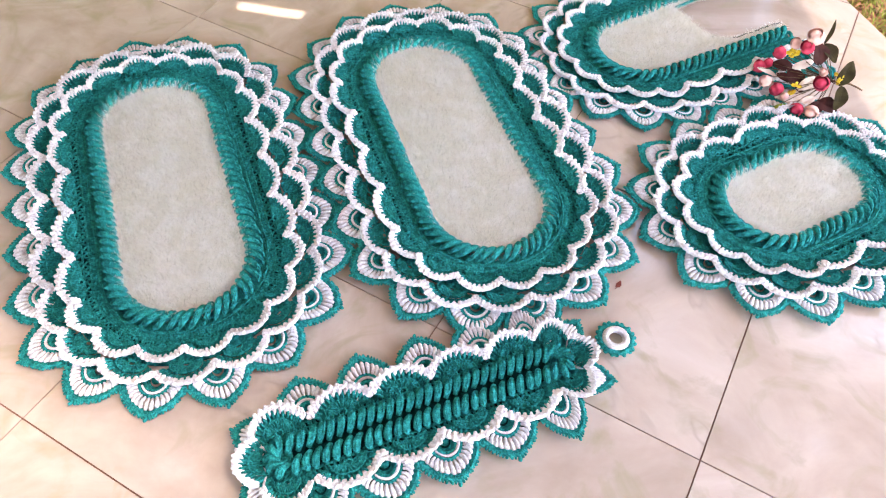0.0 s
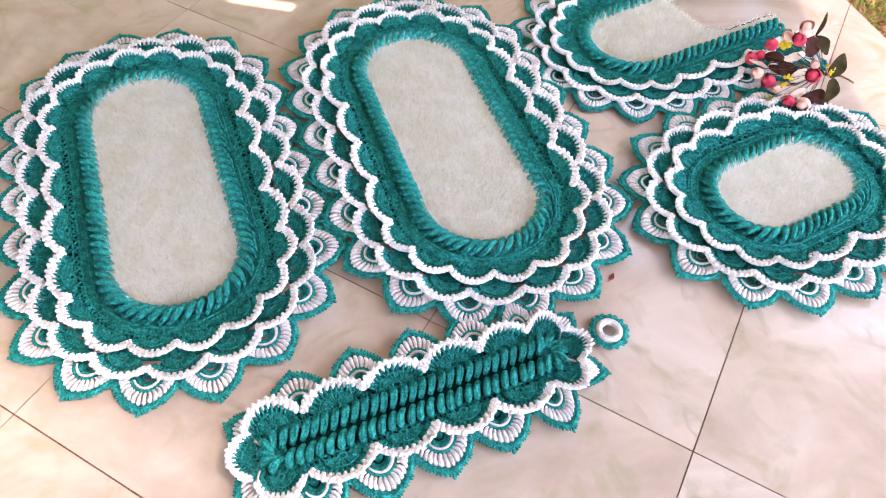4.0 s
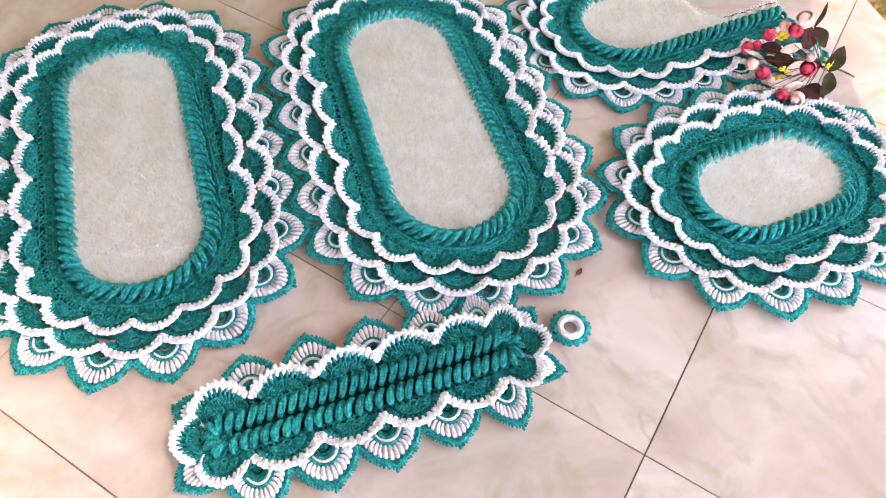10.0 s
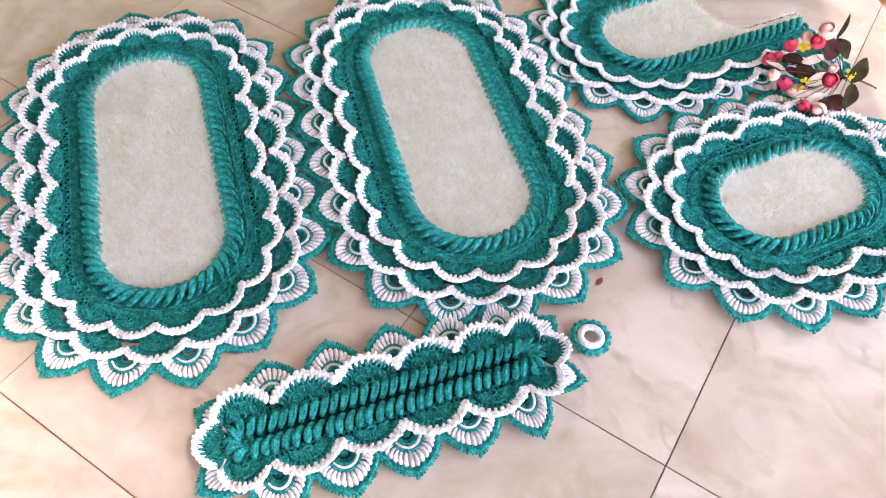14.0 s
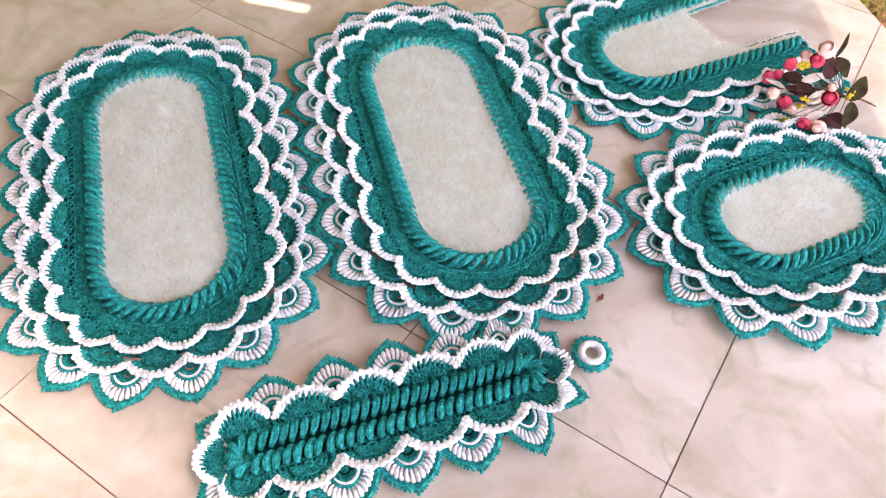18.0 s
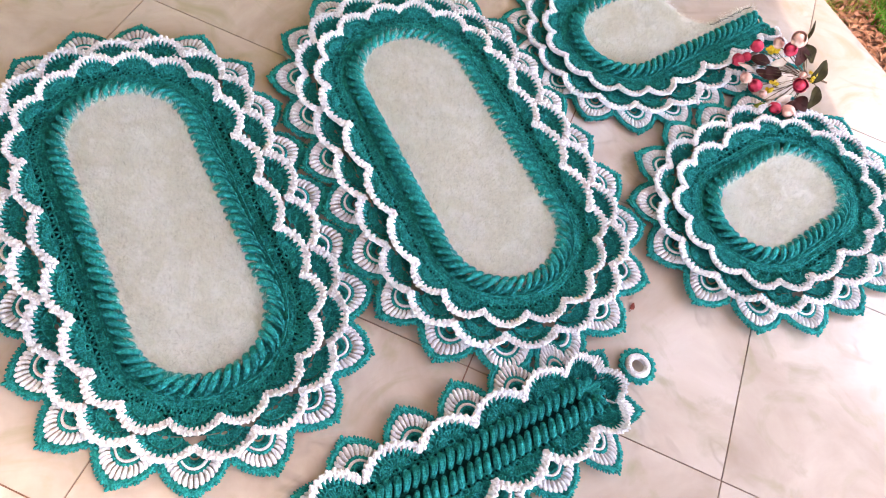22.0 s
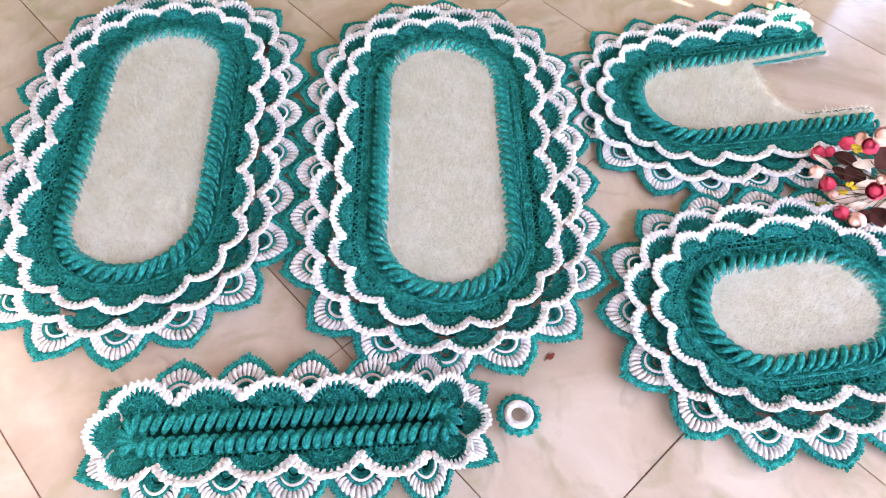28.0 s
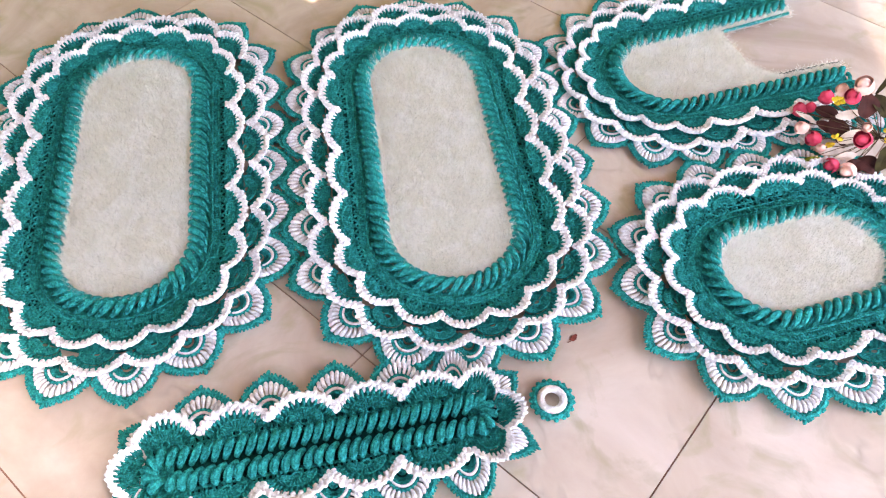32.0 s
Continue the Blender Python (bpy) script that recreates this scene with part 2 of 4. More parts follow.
# ---- mesh helpers ----
class Soup:
    """Vertices and faces gathered for one mesh."""

    def __init__(self):
        self.v, self.f = [], []

    def grid(self, pts, closed_u=False, closed_v=False):
        """pts[i][j]: rows of points, joined by quads."""
        nu, nv, k = len(pts), len(pts[0]), len(self.v)
        for row in pts:
            self.v += [tuple(p) for p in row]
        for i in range(nu if closed_u else nu - 1):
            for j in range(nv if closed_v else nv - 1):
                a, b = k + i * nv, k + (i + 1) % nu * nv
                self.f.append((a + j, b + j, b + (j + 1) % nv, a + (j + 1) % nv))
        return k

    def lattice(self, pts, keep):
        """Like grid(), with only the quads that keep(i, j) names."""
        nv, k = len(pts[0]), len(self.v)
        for row in pts:
            self.v += [tuple(p) for p in row]
        for i in range(len(pts) - 1):
            for j in range(nv - 1):
                if keep(i, j):
                    self.f.append((k + i * nv + j, k + (i + 1) * nv + j, k + (i + 1) * nv + j + 1, k + i * nv + j + 1))

    def tube(self, pts, radii, sides=7, flat=1.0, closed=False):
        """A tube along pts; flat squeezes it in z."""
        pts = [Vector(p) for p in pts]
        rows, n = [], len(pts)
        for i, p in enumerate(pts):
            q0 = pts[(i - 1) % n] if closed else pts[max(i - 1, 0)]
            q1 = pts[(i + 1) % n] if closed else pts[min(i + 1, n - 1)]
            t = (q1 - q0).normalized()
            side = t.cross(Vector((0, 0, 1)))
            side = side.normalized() if side.length > 1e-4 else Vector((1, 0, 0))
            up = side.cross(t)
            r = radii[i] if isinstance(radii, (list, tuple)) else radii
            ring = []
            for k in range(sides):
                a = 2 * math.pi * k / sides
                o = side * math.cos(a) * r + up * math.sin(a) * r
                ring.append((p.x + o.x, p.y + o.y, p.z + o.z * flat))
            rows.append(ring)
        k = self.grid(rows, closed, True)
        if not closed:
            self.f.append(tuple(k + j for j in range(sides)))
            e = k + (n - 1) * sides
            self.f.append(tuple(e + sides - 1 - j for j in range(sides)))

    def blob(self, c, axes, sides=7, rings=4):
        """An ellipsoid at c with three half-axis vectors."""
        ax, ay, az = (Vector(a) for a in axes)
        c, k = Vector(c), len(self.v)
        self.v.append(tuple(c + ax))
        for i in range(1, rings):
            a = math.pi * i / rings
            for j in range(sides):
                b = 2 * math.pi * j / sides
                self.v.append(tuple(c + ax * math.cos(a) + (ay * math.cos(b) + az * math.sin(b)) * math.sin(a)))
        self.v.append(tuple(c - ax))
        last = len(self.v) - 1
        for j in range(sides):
            self.f.append((k, k + 1 + j, k + 1 + (j + 1) % sides))
            o = k + 1 + (rings - 2) * sides
            self.f.append((last, o + (j + 1) % sides, o + j))
        for i in range(rings - 2):
            for j in range(sides):
                o = k + 1 + i * sides
                self.f.append((o + j, o + sides + j, o + sides + (j + 1) % sides, o + (j + 1) % sides))

    def mesh(self, name, mat, smooth=True):
        me = bpy.data.meshes.new(name)
        me.from_pydata(self.v, [], self.f)
        me.materials.append(mat)
        if smooth:
            me.shade_smooth()
        return me


def child(name, me, parent, m=None, label=""):
    ob = new(name, me)
    ob.parent = parent
    if m is not None:
        ob.matrix_basis = m
    return tagged(ob, label)


def box(x0, x1, y0, y1, z0, z1, bevel=0.0):
    bm = bmesh.new()
    bmesh.ops.create_cube(bm, size=1, matrix=Matrix.Translation(((x0 + x1) / 2, (y0 + y1) / 2, (z0 + z1) / 2)) @ Matrix.Diagonal((x1 - x0, y1 - y0, z1 - z0, 1)))
    if bevel:
        bmesh.ops.bevel(bm, geom=bm.edges[:], offset=bevel, segments=2, affect="EDGES")
    return bm


def mesh_of(bm, name, mat, smooth=False):
    me = bpy.data.meshes.new(name)
    bm.to_mesh(me)
    bm.free()
    me.materials.append(mat)
    if smooth:
        me.shade_smooth()
    return me


# ---- the outline that a mat follows ----
class Outline:
    """A racetrack of half length h, walked anticlockwise and evenly at distance ref from its axis; open: a U whose arms reach to arm."""

    def __init__(self, h, ref, arm=None, flare=0.0):
        self.h, self.ref, self.arm, self.flare = h, ref, arm, flare
        self.length = 4 * h + 2 * math.pi * ref if arm is None else 2 * arm + math.pi * ref

    def at(self, s, d):
        """The point at way s and distance d from the axis, the outward angle, and whether the track bends there."""
        h, ref = self.h, self.ref
        if self.arm is not None:                       # the far arm, the round end, the near arm
            a = self.arm
            if s < a:
                return Vector((a - s, d + self.flare * ((a - s) / a) ** 1.5, 0)), math.pi / 2, False
            if s < a + math.pi * ref:
                th = math.pi / 2 + (s - a) / ref
                return Vector((d * math.cos(th), d * math.sin(th), 0)), th, True
            return Vector((s - a - math.pi * ref, -d, 0)), -math.pi / 2, False
        s %= self.length
        if s < 2 * h:
            return Vector((s - h, -d, 0)), -math.pi / 2, False
        s -= 2 * h
        if s < math.pi * ref:
            th = s / ref - math.pi / 2
            return Vector((h + d * math.cos(th), d * math.sin(th), 0)), th, True
        s -= math.pi * ref
        if s < 2 * h:
            return Vector((h - s, d, 0)), math.pi / 2, False
        th = (s - 2 * h) / ref + math.pi / 2
        return Vector((-h + d * math.cos(th), d * math.sin(th), 0)), th, True

    def stretch(self, s, d):
        """How much wider the track is at distance d than at ref."""
        span = 0.02
        p, q = self.at(s - span if self.arm is None else max(s - span, 0), d)[0], self.at(s + span if self.arm is None else min(s + span, self.length), d)[0]
        p2, q2 = self.at(s - span if self.arm is None else max(s - span, 0), self.ref)[0], self.at(s + span if self.arm is None else min(s + span, self.length), self.ref)[0]
        return (q - p).length / max((q2 - p2).length, 1e-6)

    def place(self, s, d, z, sx=1.0, sy=1.0, turn=0.0, tilt=0.0):
        """A pose with y outward and x along the track."""
        p, th, _ = self.at(s, d)
        m = Matrix.Translation((p.x, p.y, z)) @ Matrix.Rotation(th - math.pi / 2 + turn, 4, "Z") @ Matrix.Rotation(tilt, 4, "X")
        return m @ Matrix.Diagonal((sx, sy, 1, 1))


# ---- crochet pieces, one unit wide in x = UNIT, y outward ----
UNIT = 0.106


def arch(q, w, t, pointed):
    """The outline of a petal (pointed) or scallop (round) for q from -1 to 1."""
    a = abs(q)
    if pointed:
        foot = 0.40 * t
        return q * w / 2, foot + (t - foot) * (1 - 0.48 * a - 0.52 * a ** 4)
    foot = 0.46 * t
    return q * w / 2 * (1 + 0.02 * math.sin(math.pi * a)), foot + (t - foot) * max(0.0, 1 - a * a) ** 0.80


def even(k, n, reach=1.0):
    """q for the k-th of n steps, spread evenly along the arch."""
    return math.sin(math.pi / 2 * reach * (2 * k / (n - 1) - 1))


def within(q, t, f, focus, pointed=True, w=None):
    """A point between the focus of the arch and its outline."""
    x, y = arch(q, w or UNIT * 1.0, t, pointed)
    return x * f, focus + (y - focus) * f


def petal_border(t):
    s, w = Soup(), UNIT
    rng = random.Random(3)
    qs = [even(k, 45) for k in range(45)]
    pts = [(*within(q, t, 0.955, 0.012), 0.0062) for q in qs]
    pts = [(pts[0][0] * 0.93, 0.010, 0.003)] + pts + [(pts[-1][0] * 0.93, 0.010, 0.003)]
    s.tube(pts, [0.0034 + 0.0009 * (k % 2) for k in range(len(pts))], 6, 0.8)
    s.tube([(*within(q, t, 0.885, 0.012), 0.0060) for q in qs], [0.0022 + 0.0008 * (k % 2) for k in range(45)], 6, 0.8)
    base = [[(*within(q, t, f, 0.012), z + (0.0012 if k % 2 else -0.0012)) for k, q in enumerate(qs)] for f, z in ((0.80, 0.0026), (0.90, 0.0024), (0.99, 0.0030))]
    s.grid(base)
    n = 33
    for k in range(n):                                 # short posts, alternating with picots
        q = even(k, n, 0.97)
        (x, y), (x2, y2) = within(q, t, 1.0, 0.012), within(even(k + 0.1, n, 0.97), t, 1.0, 0.012)
        d = Vector((x2 - x, y2 - y, 0)).normalized()
        o = Vector((-d.y, d.x, 0))
        p = Vector((x, y, 0.0056))
        lean = d * rng.uniform(-0.0014, 0.0014)
        s.tube([p - o * 0.0080, p - o * 0.003 + lean * 0.5 + Vector((0, 0, 0.0012)), p + o * 0.0006 + lean], [0.0014, 0.0022, 0.0018], 5)
        big = 1.5 if k == n // 2 else rng.uniform(0.6, 1.15)
        s.blob(p + o * 0.0014 * big + lean, (o * 0.0038 * big, d * 0.0026 * big, (0, 0, 0.0030)), 6, 4)
    return s.mesh("petal_border", TEAL)


def petal_puffs(t):
    """Plump comma-shaped puff stitches, narrow at the heart and fat at the border."""
    s, rng = Soup(), random.Random(8)
    n = 16
    for k in range(n):
        q = even(k, n, 0.93)
        p0, p1 = Vector((*within(q, t, 0.51, 0.012), 0.0060)), Vector((*within(q, t, 0.845, 0.012), 0.0062))
        d = p1 - p0
        side = Vector((-d.y, d.x, 0)).normalized()
        curl = side * rng.uniform(0.0030, 0.0048) * max(-1.0, min(1.0, -2.2 * q))
        pts = [p0 + d * f + curl * math.sin(math.pi * f) + Vector((0, 0, 0.0028 * math.sin(math.pi * f))) for f in (0.0, 0.15, 0.4, 0.65, 0.85, 1.0)]
        wide = min(1.08, 0.84 + 0.28 * math.cos(1.4 * q)) * rng.uniform(0.92, 1.06)
        s.tube(pts, [r * wide for r in (0.0014, 0.0022, 0.0030, 0.0036, 0.0038, 0.0022)], 7, 0.95)
    return s.mesh("puff_fan", WHITE)


def round_arc(t, f, a0, a1, n, z):
    """Points on a half-round arc inside a petal, from angle a0 to a1 either side of its axis."""
    pts = []
    for k in range(n):
        a = radians(a0 + (a1 - a0) * k / (n - 1))
        pts.append((f * UNIT * 0.49 * math.sin(a), 0.012 + f * (t - 0.012) * 0.90 * math.cos(a), z))
    return pts


def petal_heart(t):
    """The teal shell at the foot of a petal, with its arcs of raised stitches and the gap under them."""
    s = Soup()
    s.tube(round_arc(t, 0.535, -104, 104, 35, 0.0070), [0.0026 + 0.0010 * (k % 2) for k in range(35)], 6)
    s.tube(round_arc(t, 0.37, -104, 104, 29, 0.0062), [0.0026 + 0.0010 * (k % 2) for k in range(29)], 6)
    for k in range(17):                                # short posts between the arcs
        a = -92 + 184 * k / 16
        p, q = Vector(round_arc(t, 0.28, a, a + 1, 2, 0.0050)[0]), Vector(round_arc(t, 0.55, a, a + 1, 2, 0.0058)[0])
        s.tube([p, (p + q) / 2 + Vector((0, 0, 0.0012)), q], [0.0016, 0.0020, 0.0018], 5)
    bed = [round_arc(t, f, -100, 100, 41, z) for f, z in ((0.21, 0.0020), (0.38, 0.0036), (0.45, 0.0036), (0.535, 0.0028))]
    s.grid(bed)
    foot = []
    for f, z in ((0.03, 0.006), (0.11, 0.0065), (0.17, 0.004)):
        foot.append([(x, y, z + 0.0012 * (k % 2)) for k, (x, y, z) in enumerate(round_arc(t, f, -100, 100, 25, z))])
    s.grid(foot)
    return s.mesh("petal_heart", TEAL)


def petal_thread(t):
    s = Soup()
    s.tube(round_arc(t, 0.45, -98, 60, 29, 0.0086), [(0.0021 + 0.0009 * (k % 2)) * (1.4 - 0.7 * k / 28) for k in range(29)], 5)
    return s.mesh("white_thread", WHITE)


def lift(x):
    """The two feet of a scallop's edge overlap their neighbours, a little proud."""
    return 0.0022 * min(1.0, (2 * x / UNIT) ** 2)


def shell(t, eye, tall, sample, stitches):
    """A fan of treble stitches: ribs round an eyelet, a raised chain arc, then plump posts that end in the white row; the cloth or its raised stitches."""
    cloth, raised, rng = Soup(), Soup(), random.Random(sample * 31 + int(t * 1e4))
    wide = 0.275 * UNIT

    def disc(f, a, z):
        return Vector((f * wide * math.cos(a), eye + f * tall * math.sin(a), z))

    def rise(p):
        return p + Vector((0, 0, lift(p.x)))

    ring = [disc(0.24, radians(15 * k), 0.0074) for k in range(24)]
    cloth.tube([rise(p) for p in ring], [0.0013 + 0.0006 * (k % 2) for k in range(24)], 5, 1.0, True)
    bed = [radians(-14 + 208 * k / 32) for k in range(33)]
    cloth.grid([[rise(disc(f, a, z)) for a in bed] for f, z in ((0.24, 0.0046), (0.6, 0.0054), (1.0, 0.0056))])
    n = 15
    for k in range(n):
        a = radians(-6 + 192 * k / (n - 1) + rng.uniform(-3, 3))
        pts = [disc(f, a, z) for f, z in ((0.26, 0.0066), (0.5, 0.0078), (0.75, 0.0086), (0.97, 0.0084))]
        raised.tube([rise(p) for p in pts], [0.0008, 0.0014, 0.0020, 0.0020], 6)
    arc = [radians(-10 + 200 * k / 44) for k in range(45)]
    cloth.tube([rise(disc(1.0, a, 0.0098)) for a in arc], [0.0012 + 0.0007 * (k % 2) for k in range(45)], 6)
    n = 53                                             # cloth behind the posts
    rows = []
    for f, z in ((0.0, 0.0044), (0.5, 0.0036), (1.0, 0.0040)):
        row = []
        for k in range(n):
            p, (x, y) = disc(1.0, radians(198 - 216 * k / (n - 1)), 0), within(even(k, n, 0.95), t, 0.93, 0.004, False)
            row.append(rise(Vector((p.x + (x - p.x) * f, p.y + (y - p.y) * f, z + (0.0007 if k % 2 else -0.0007)))))
        rows.append(row)
    cloth.grid(rows)
    n = 15
    for k in range(n):                                 # short fat posts, their tips in the white row
        p = disc(1.03, radians(198 - 216 * k / (n - 1)), 0.0)
        x, y = within(even(k, n, 0.93), t, rng.uniform(0.90, 0.95), 0.004, False)
        q = Vector((x, y, 0.0112))
        d = q - p
        d.z = 0
        p = q - d * min(1.0, 0.0135 / d.length)
        p.z = 0.0076
        d = q - p
        side = Vector((-d.y, d.x, 0)) * rng.uniform(-0.12, 0.12)
        pts = [p, p + d * 0.35 + side, p + d * 0.7 + side, q]
        fat = rng.uniform(0.9, 1.15)
        raised.tube([rise(v) for v in pts], [r * fat for r in (0.0016, 0.0023, 0.0030, 0.0025)], 6)
    return (raised if stitches else cloth).mesh("shell_stitches" if stitches else "shell", TEAL)


def white_edge(t, sample):
    """A thick white cord of clumped stitches along the scallop, ragged where the teal posts bite into it."""
    s, rng = Soup(), random.Random(sample * 17 + 5)
    n = 45
    for f, z, r in ((0.965, 0.0070, 0.0046), (1.035, 0.0112, 0.0046)):
        pts = [within(even(k, n, 0.95), t, f, 0.004, False) for k in range(n)]
        s.tube([(x, y, z + lift(x)) for x, y in pts], [(r + 0.0005 * math.sin(math.pi * k / 2)) * (1 - 0.4 * abs(2 * k / (n - 1) - 1) ** 10) for k in range(n)], 8, 0.85)

    def spot(k, m, reach):
        q, q2 = even(k, m, reach), even(k + 0.1, m, reach)
        p, p2 = Vector((*within(q, t, 1.0, 0.004, False), 0.0104)), Vector((*within(q2, t, 1.0, 0.004, False), 0.0104))
        d = (p2 - p).normalized()
        p.z += lift(p.x)
        return p, d, Vector((-d.y, d.x, 0))

    m = 14
    for k in range(m):                                 # two overlapping clumps to a stitch
        p, d, o = spot(k, m, 0.97)
        big = rng.uniform(0.86, 1.16) * (0.75 if k in (0, m - 1) else 1)
        s.blob(p + o * rng.uniform(0.0010, 0.0030) + Vector((0, 0, 0.0006)), (o * 0.0064 * big + Vector((0, 0, 0.0036)) + d * rng.uniform(-0.0016, 0.0024), d * 0.0050 * big, o * -0.0014 + Vector((0, 0, 0.0042 * big))), 8, 6)
        s.blob(p - o * rng.uniform(0.0022, 0.0038) + d * 0.0016 + Vector((0, 0, 0.0008)), (o * 0.0048 * big + d * 0.0012, d * 0.0042 * big, (0, 0, 0.0042 * big)), 7, 5)
    for k in range(14):                                # nibs between the posts
        p, d, o = spot(k + 0.5, 15, 0.92)
        s.blob(p - o * 0.0066 - Vector((0, 0, 0.0012)), (o * rng.uniform(0.0024, 0.0042), d * 0.0019, (0, 0, 0.0022)), 6, 4)
    return s.mesh("white_edge", WHITE)


def knobbly(s, pts, radius, sides=5):
    """A line of small stitches along pts."""
    s.tube(pts, [radius * (0.6 + 0.6 * (k % 2)) for k in range(len(pts))], sides)


def braid_loop(sample):
    """One loop of the raised braid: a fat lobe beside the pile whose thin tail trails outward over the next ones, with two columns of stitches on its back."""
    s, rng = Soup(), random.Random(sample)
    pts, rad = [], []
    n = 25
    slant, high = rng.uniform(0.030, 0.036), rng.uniform(0.0085, 0.0102)
    for k in range(n):
        f = k / (n - 1)
        a = math.pi * (1.08 - 1.10 * f)
        pts.append((-0.010 + slant * f ** 1.35, 0.0014 + 0.0128 * math.cos(a), 0.0064 + high * (math.sin(a) if f < 0.5 else max(0.0, math.sin(a)) ** 1.25)))
        rad.append((0.0024 + 0.0043 * math.sin(math.pi * min(1.0, 0.10 + 0.95 * f) ** 0.62) ** 0.8) * (1.05 if k % 2 else 0.93))
    s.tube(pts, rad, 8, 1.0)
    for k in range(1, n - 2, 2):                       # chain stitches along the ridge
        p, q, r = Vector(pts[k]), Vector(pts[k + 2]), rad[k]
        d = (q - p) * 0.5
        for side in (-1, 1):
            s.blob(p + d * 0.5 + Vector((0.25 * r + side * 0.0012, 0, r * 0.92)), (d * 0.72 + Vector((side * 0.0006, 0, 0)), (0.0013, 0, 0), (0, 0, 0.0018)), 6, 4)
    knobbly(s, [(x + 0.8 * r, y, z + r * 0.5) for (x, y, z), r in zip(pts[1:-1], rad[1:-1])], 0.0013)
    return s.mesh("braid_loop", TEAL)


LOOPS = [braid_loop(k) for k in range(4)]


def fur(outline, radius, count, inside, height=0.0145, rim=()):
    """Pile: leaning, slightly curved blades in a box, kept where inside() says so. rim: places and outward angles along the edge, where longer hairs hang over the braid."""
    rng = np.random.RandomState(len(outline) * 7 + count % 97)
    x0, x1, y0, y1 = outline
    xy = np.stack([rng.uniform(x0, x1, count), rng.uniform(y0, y1, count)], 1)
    xy = xy[inside(xy[:, 0], xy[:, 1])]
    n = len(xy)
    swirl = np.array([noise.noise(Vector((x * 14, y * 14, 3.0))) for x, y in xy])
    az = rng.uniform(0, 2 * np.pi, n) + swirl * 1.5
    tuft = np.array([noise.noise(Vector((x * 120, y * 120, 9.0))) for x, y in xy])
    az += tuft * 1.5
    lean = rng.uniform(0.3, 1.25, n) + 0.25 * tuft
    ln = rng.uniform(0.6, 1.25, n) * height * (1 + 0.35 * tuft)
    wd = rng.uniform(0.00024, 0.00062, n)
    foot = np.full(n, 0.009)
    if len(rim):
        rim = np.array(rim)
        m = len(rim)
        xy = np.r_[xy, rim[:, :2]]
        az = np.r_[az, rim[:, 2] + rng.normal(0, 0.55, m)]
        lean = np.r_[lean, rng.uniform(0.45, 1.15, m)]
        ln = np.r_[ln, rng.uniform(0.010, 0.020, m)]
        wd = np.r_[wd, rng.uniform(0.00012, 0.00024, m)]
        foot = np.r_[foot, rng.uniform(0.014, 0.020, m)]
        n += m
    d = np.stack([np.cos(az) * np.sin(lean), np.sin(az) * np.sin(lean), np.cos(lean)], 1)
    side = np.stack([-np.sin(az), np.cos(az), np.zeros(n)], 1) * wd[:, None]
    base = np.c_[xy, foot]
    mid = base + d * ln[:, None] * 0.55
    d2 = d * [1.3, 1.3, 0.75]
    tip = mid + d2 * ln[:, None] * 0.55
    v = np.stack([base - side, base + side, mid - side * 0.9, mid + side * 0.9, tip], 1).reshape(-1, 3)
    k = np.arange(n)[:, None] * 5
    quads, tris = (k + [0, 1, 3, 2]), (k + [2, 3, 4])
    me = bpy.data.meshes.new("pile")
    me.from_pydata(v.tolist(), [], quads.tolist() + tris.tolist())
    me.materials.append(PILE)
    return me


def strip(out, d0, d1, rows, profile, closed, cells, mat=None):
    """A worked band between two distances."""
    n = cells
    pts = []
    for j in range(rows + 1):
        d = d0 + (d1 - d0) * j / rows
        pts.append([out.at(out.length * i / n if closed else min(out.length * i / n, out.length - 1e-6), d)[0] + Vector((0, 0, profile(i, j))) for i in range(n if closed else n + 1)])
    v = [tuple(p) for row in pts for p in row]
    m, f = len(pts[0]), []
    for j in range(rows):
        for i in range(n):
            i2 = (i + 1) % m
            f.append((j * m + i, (j + 1) * m + i, (j + 1) * m + i2, j * m + i2))
    me = bpy.data.meshes.new("band")
    me.from_pydata(v, [], f)
    me.materials.append(mat or TEAL)
    me.shade_smooth()
    return me


PIECES = {}


def piece(make, *args):
    key = (make, *args)
    if key not in PIECES:
        PIECES[key] = make(*args)
    return PIECES[key]


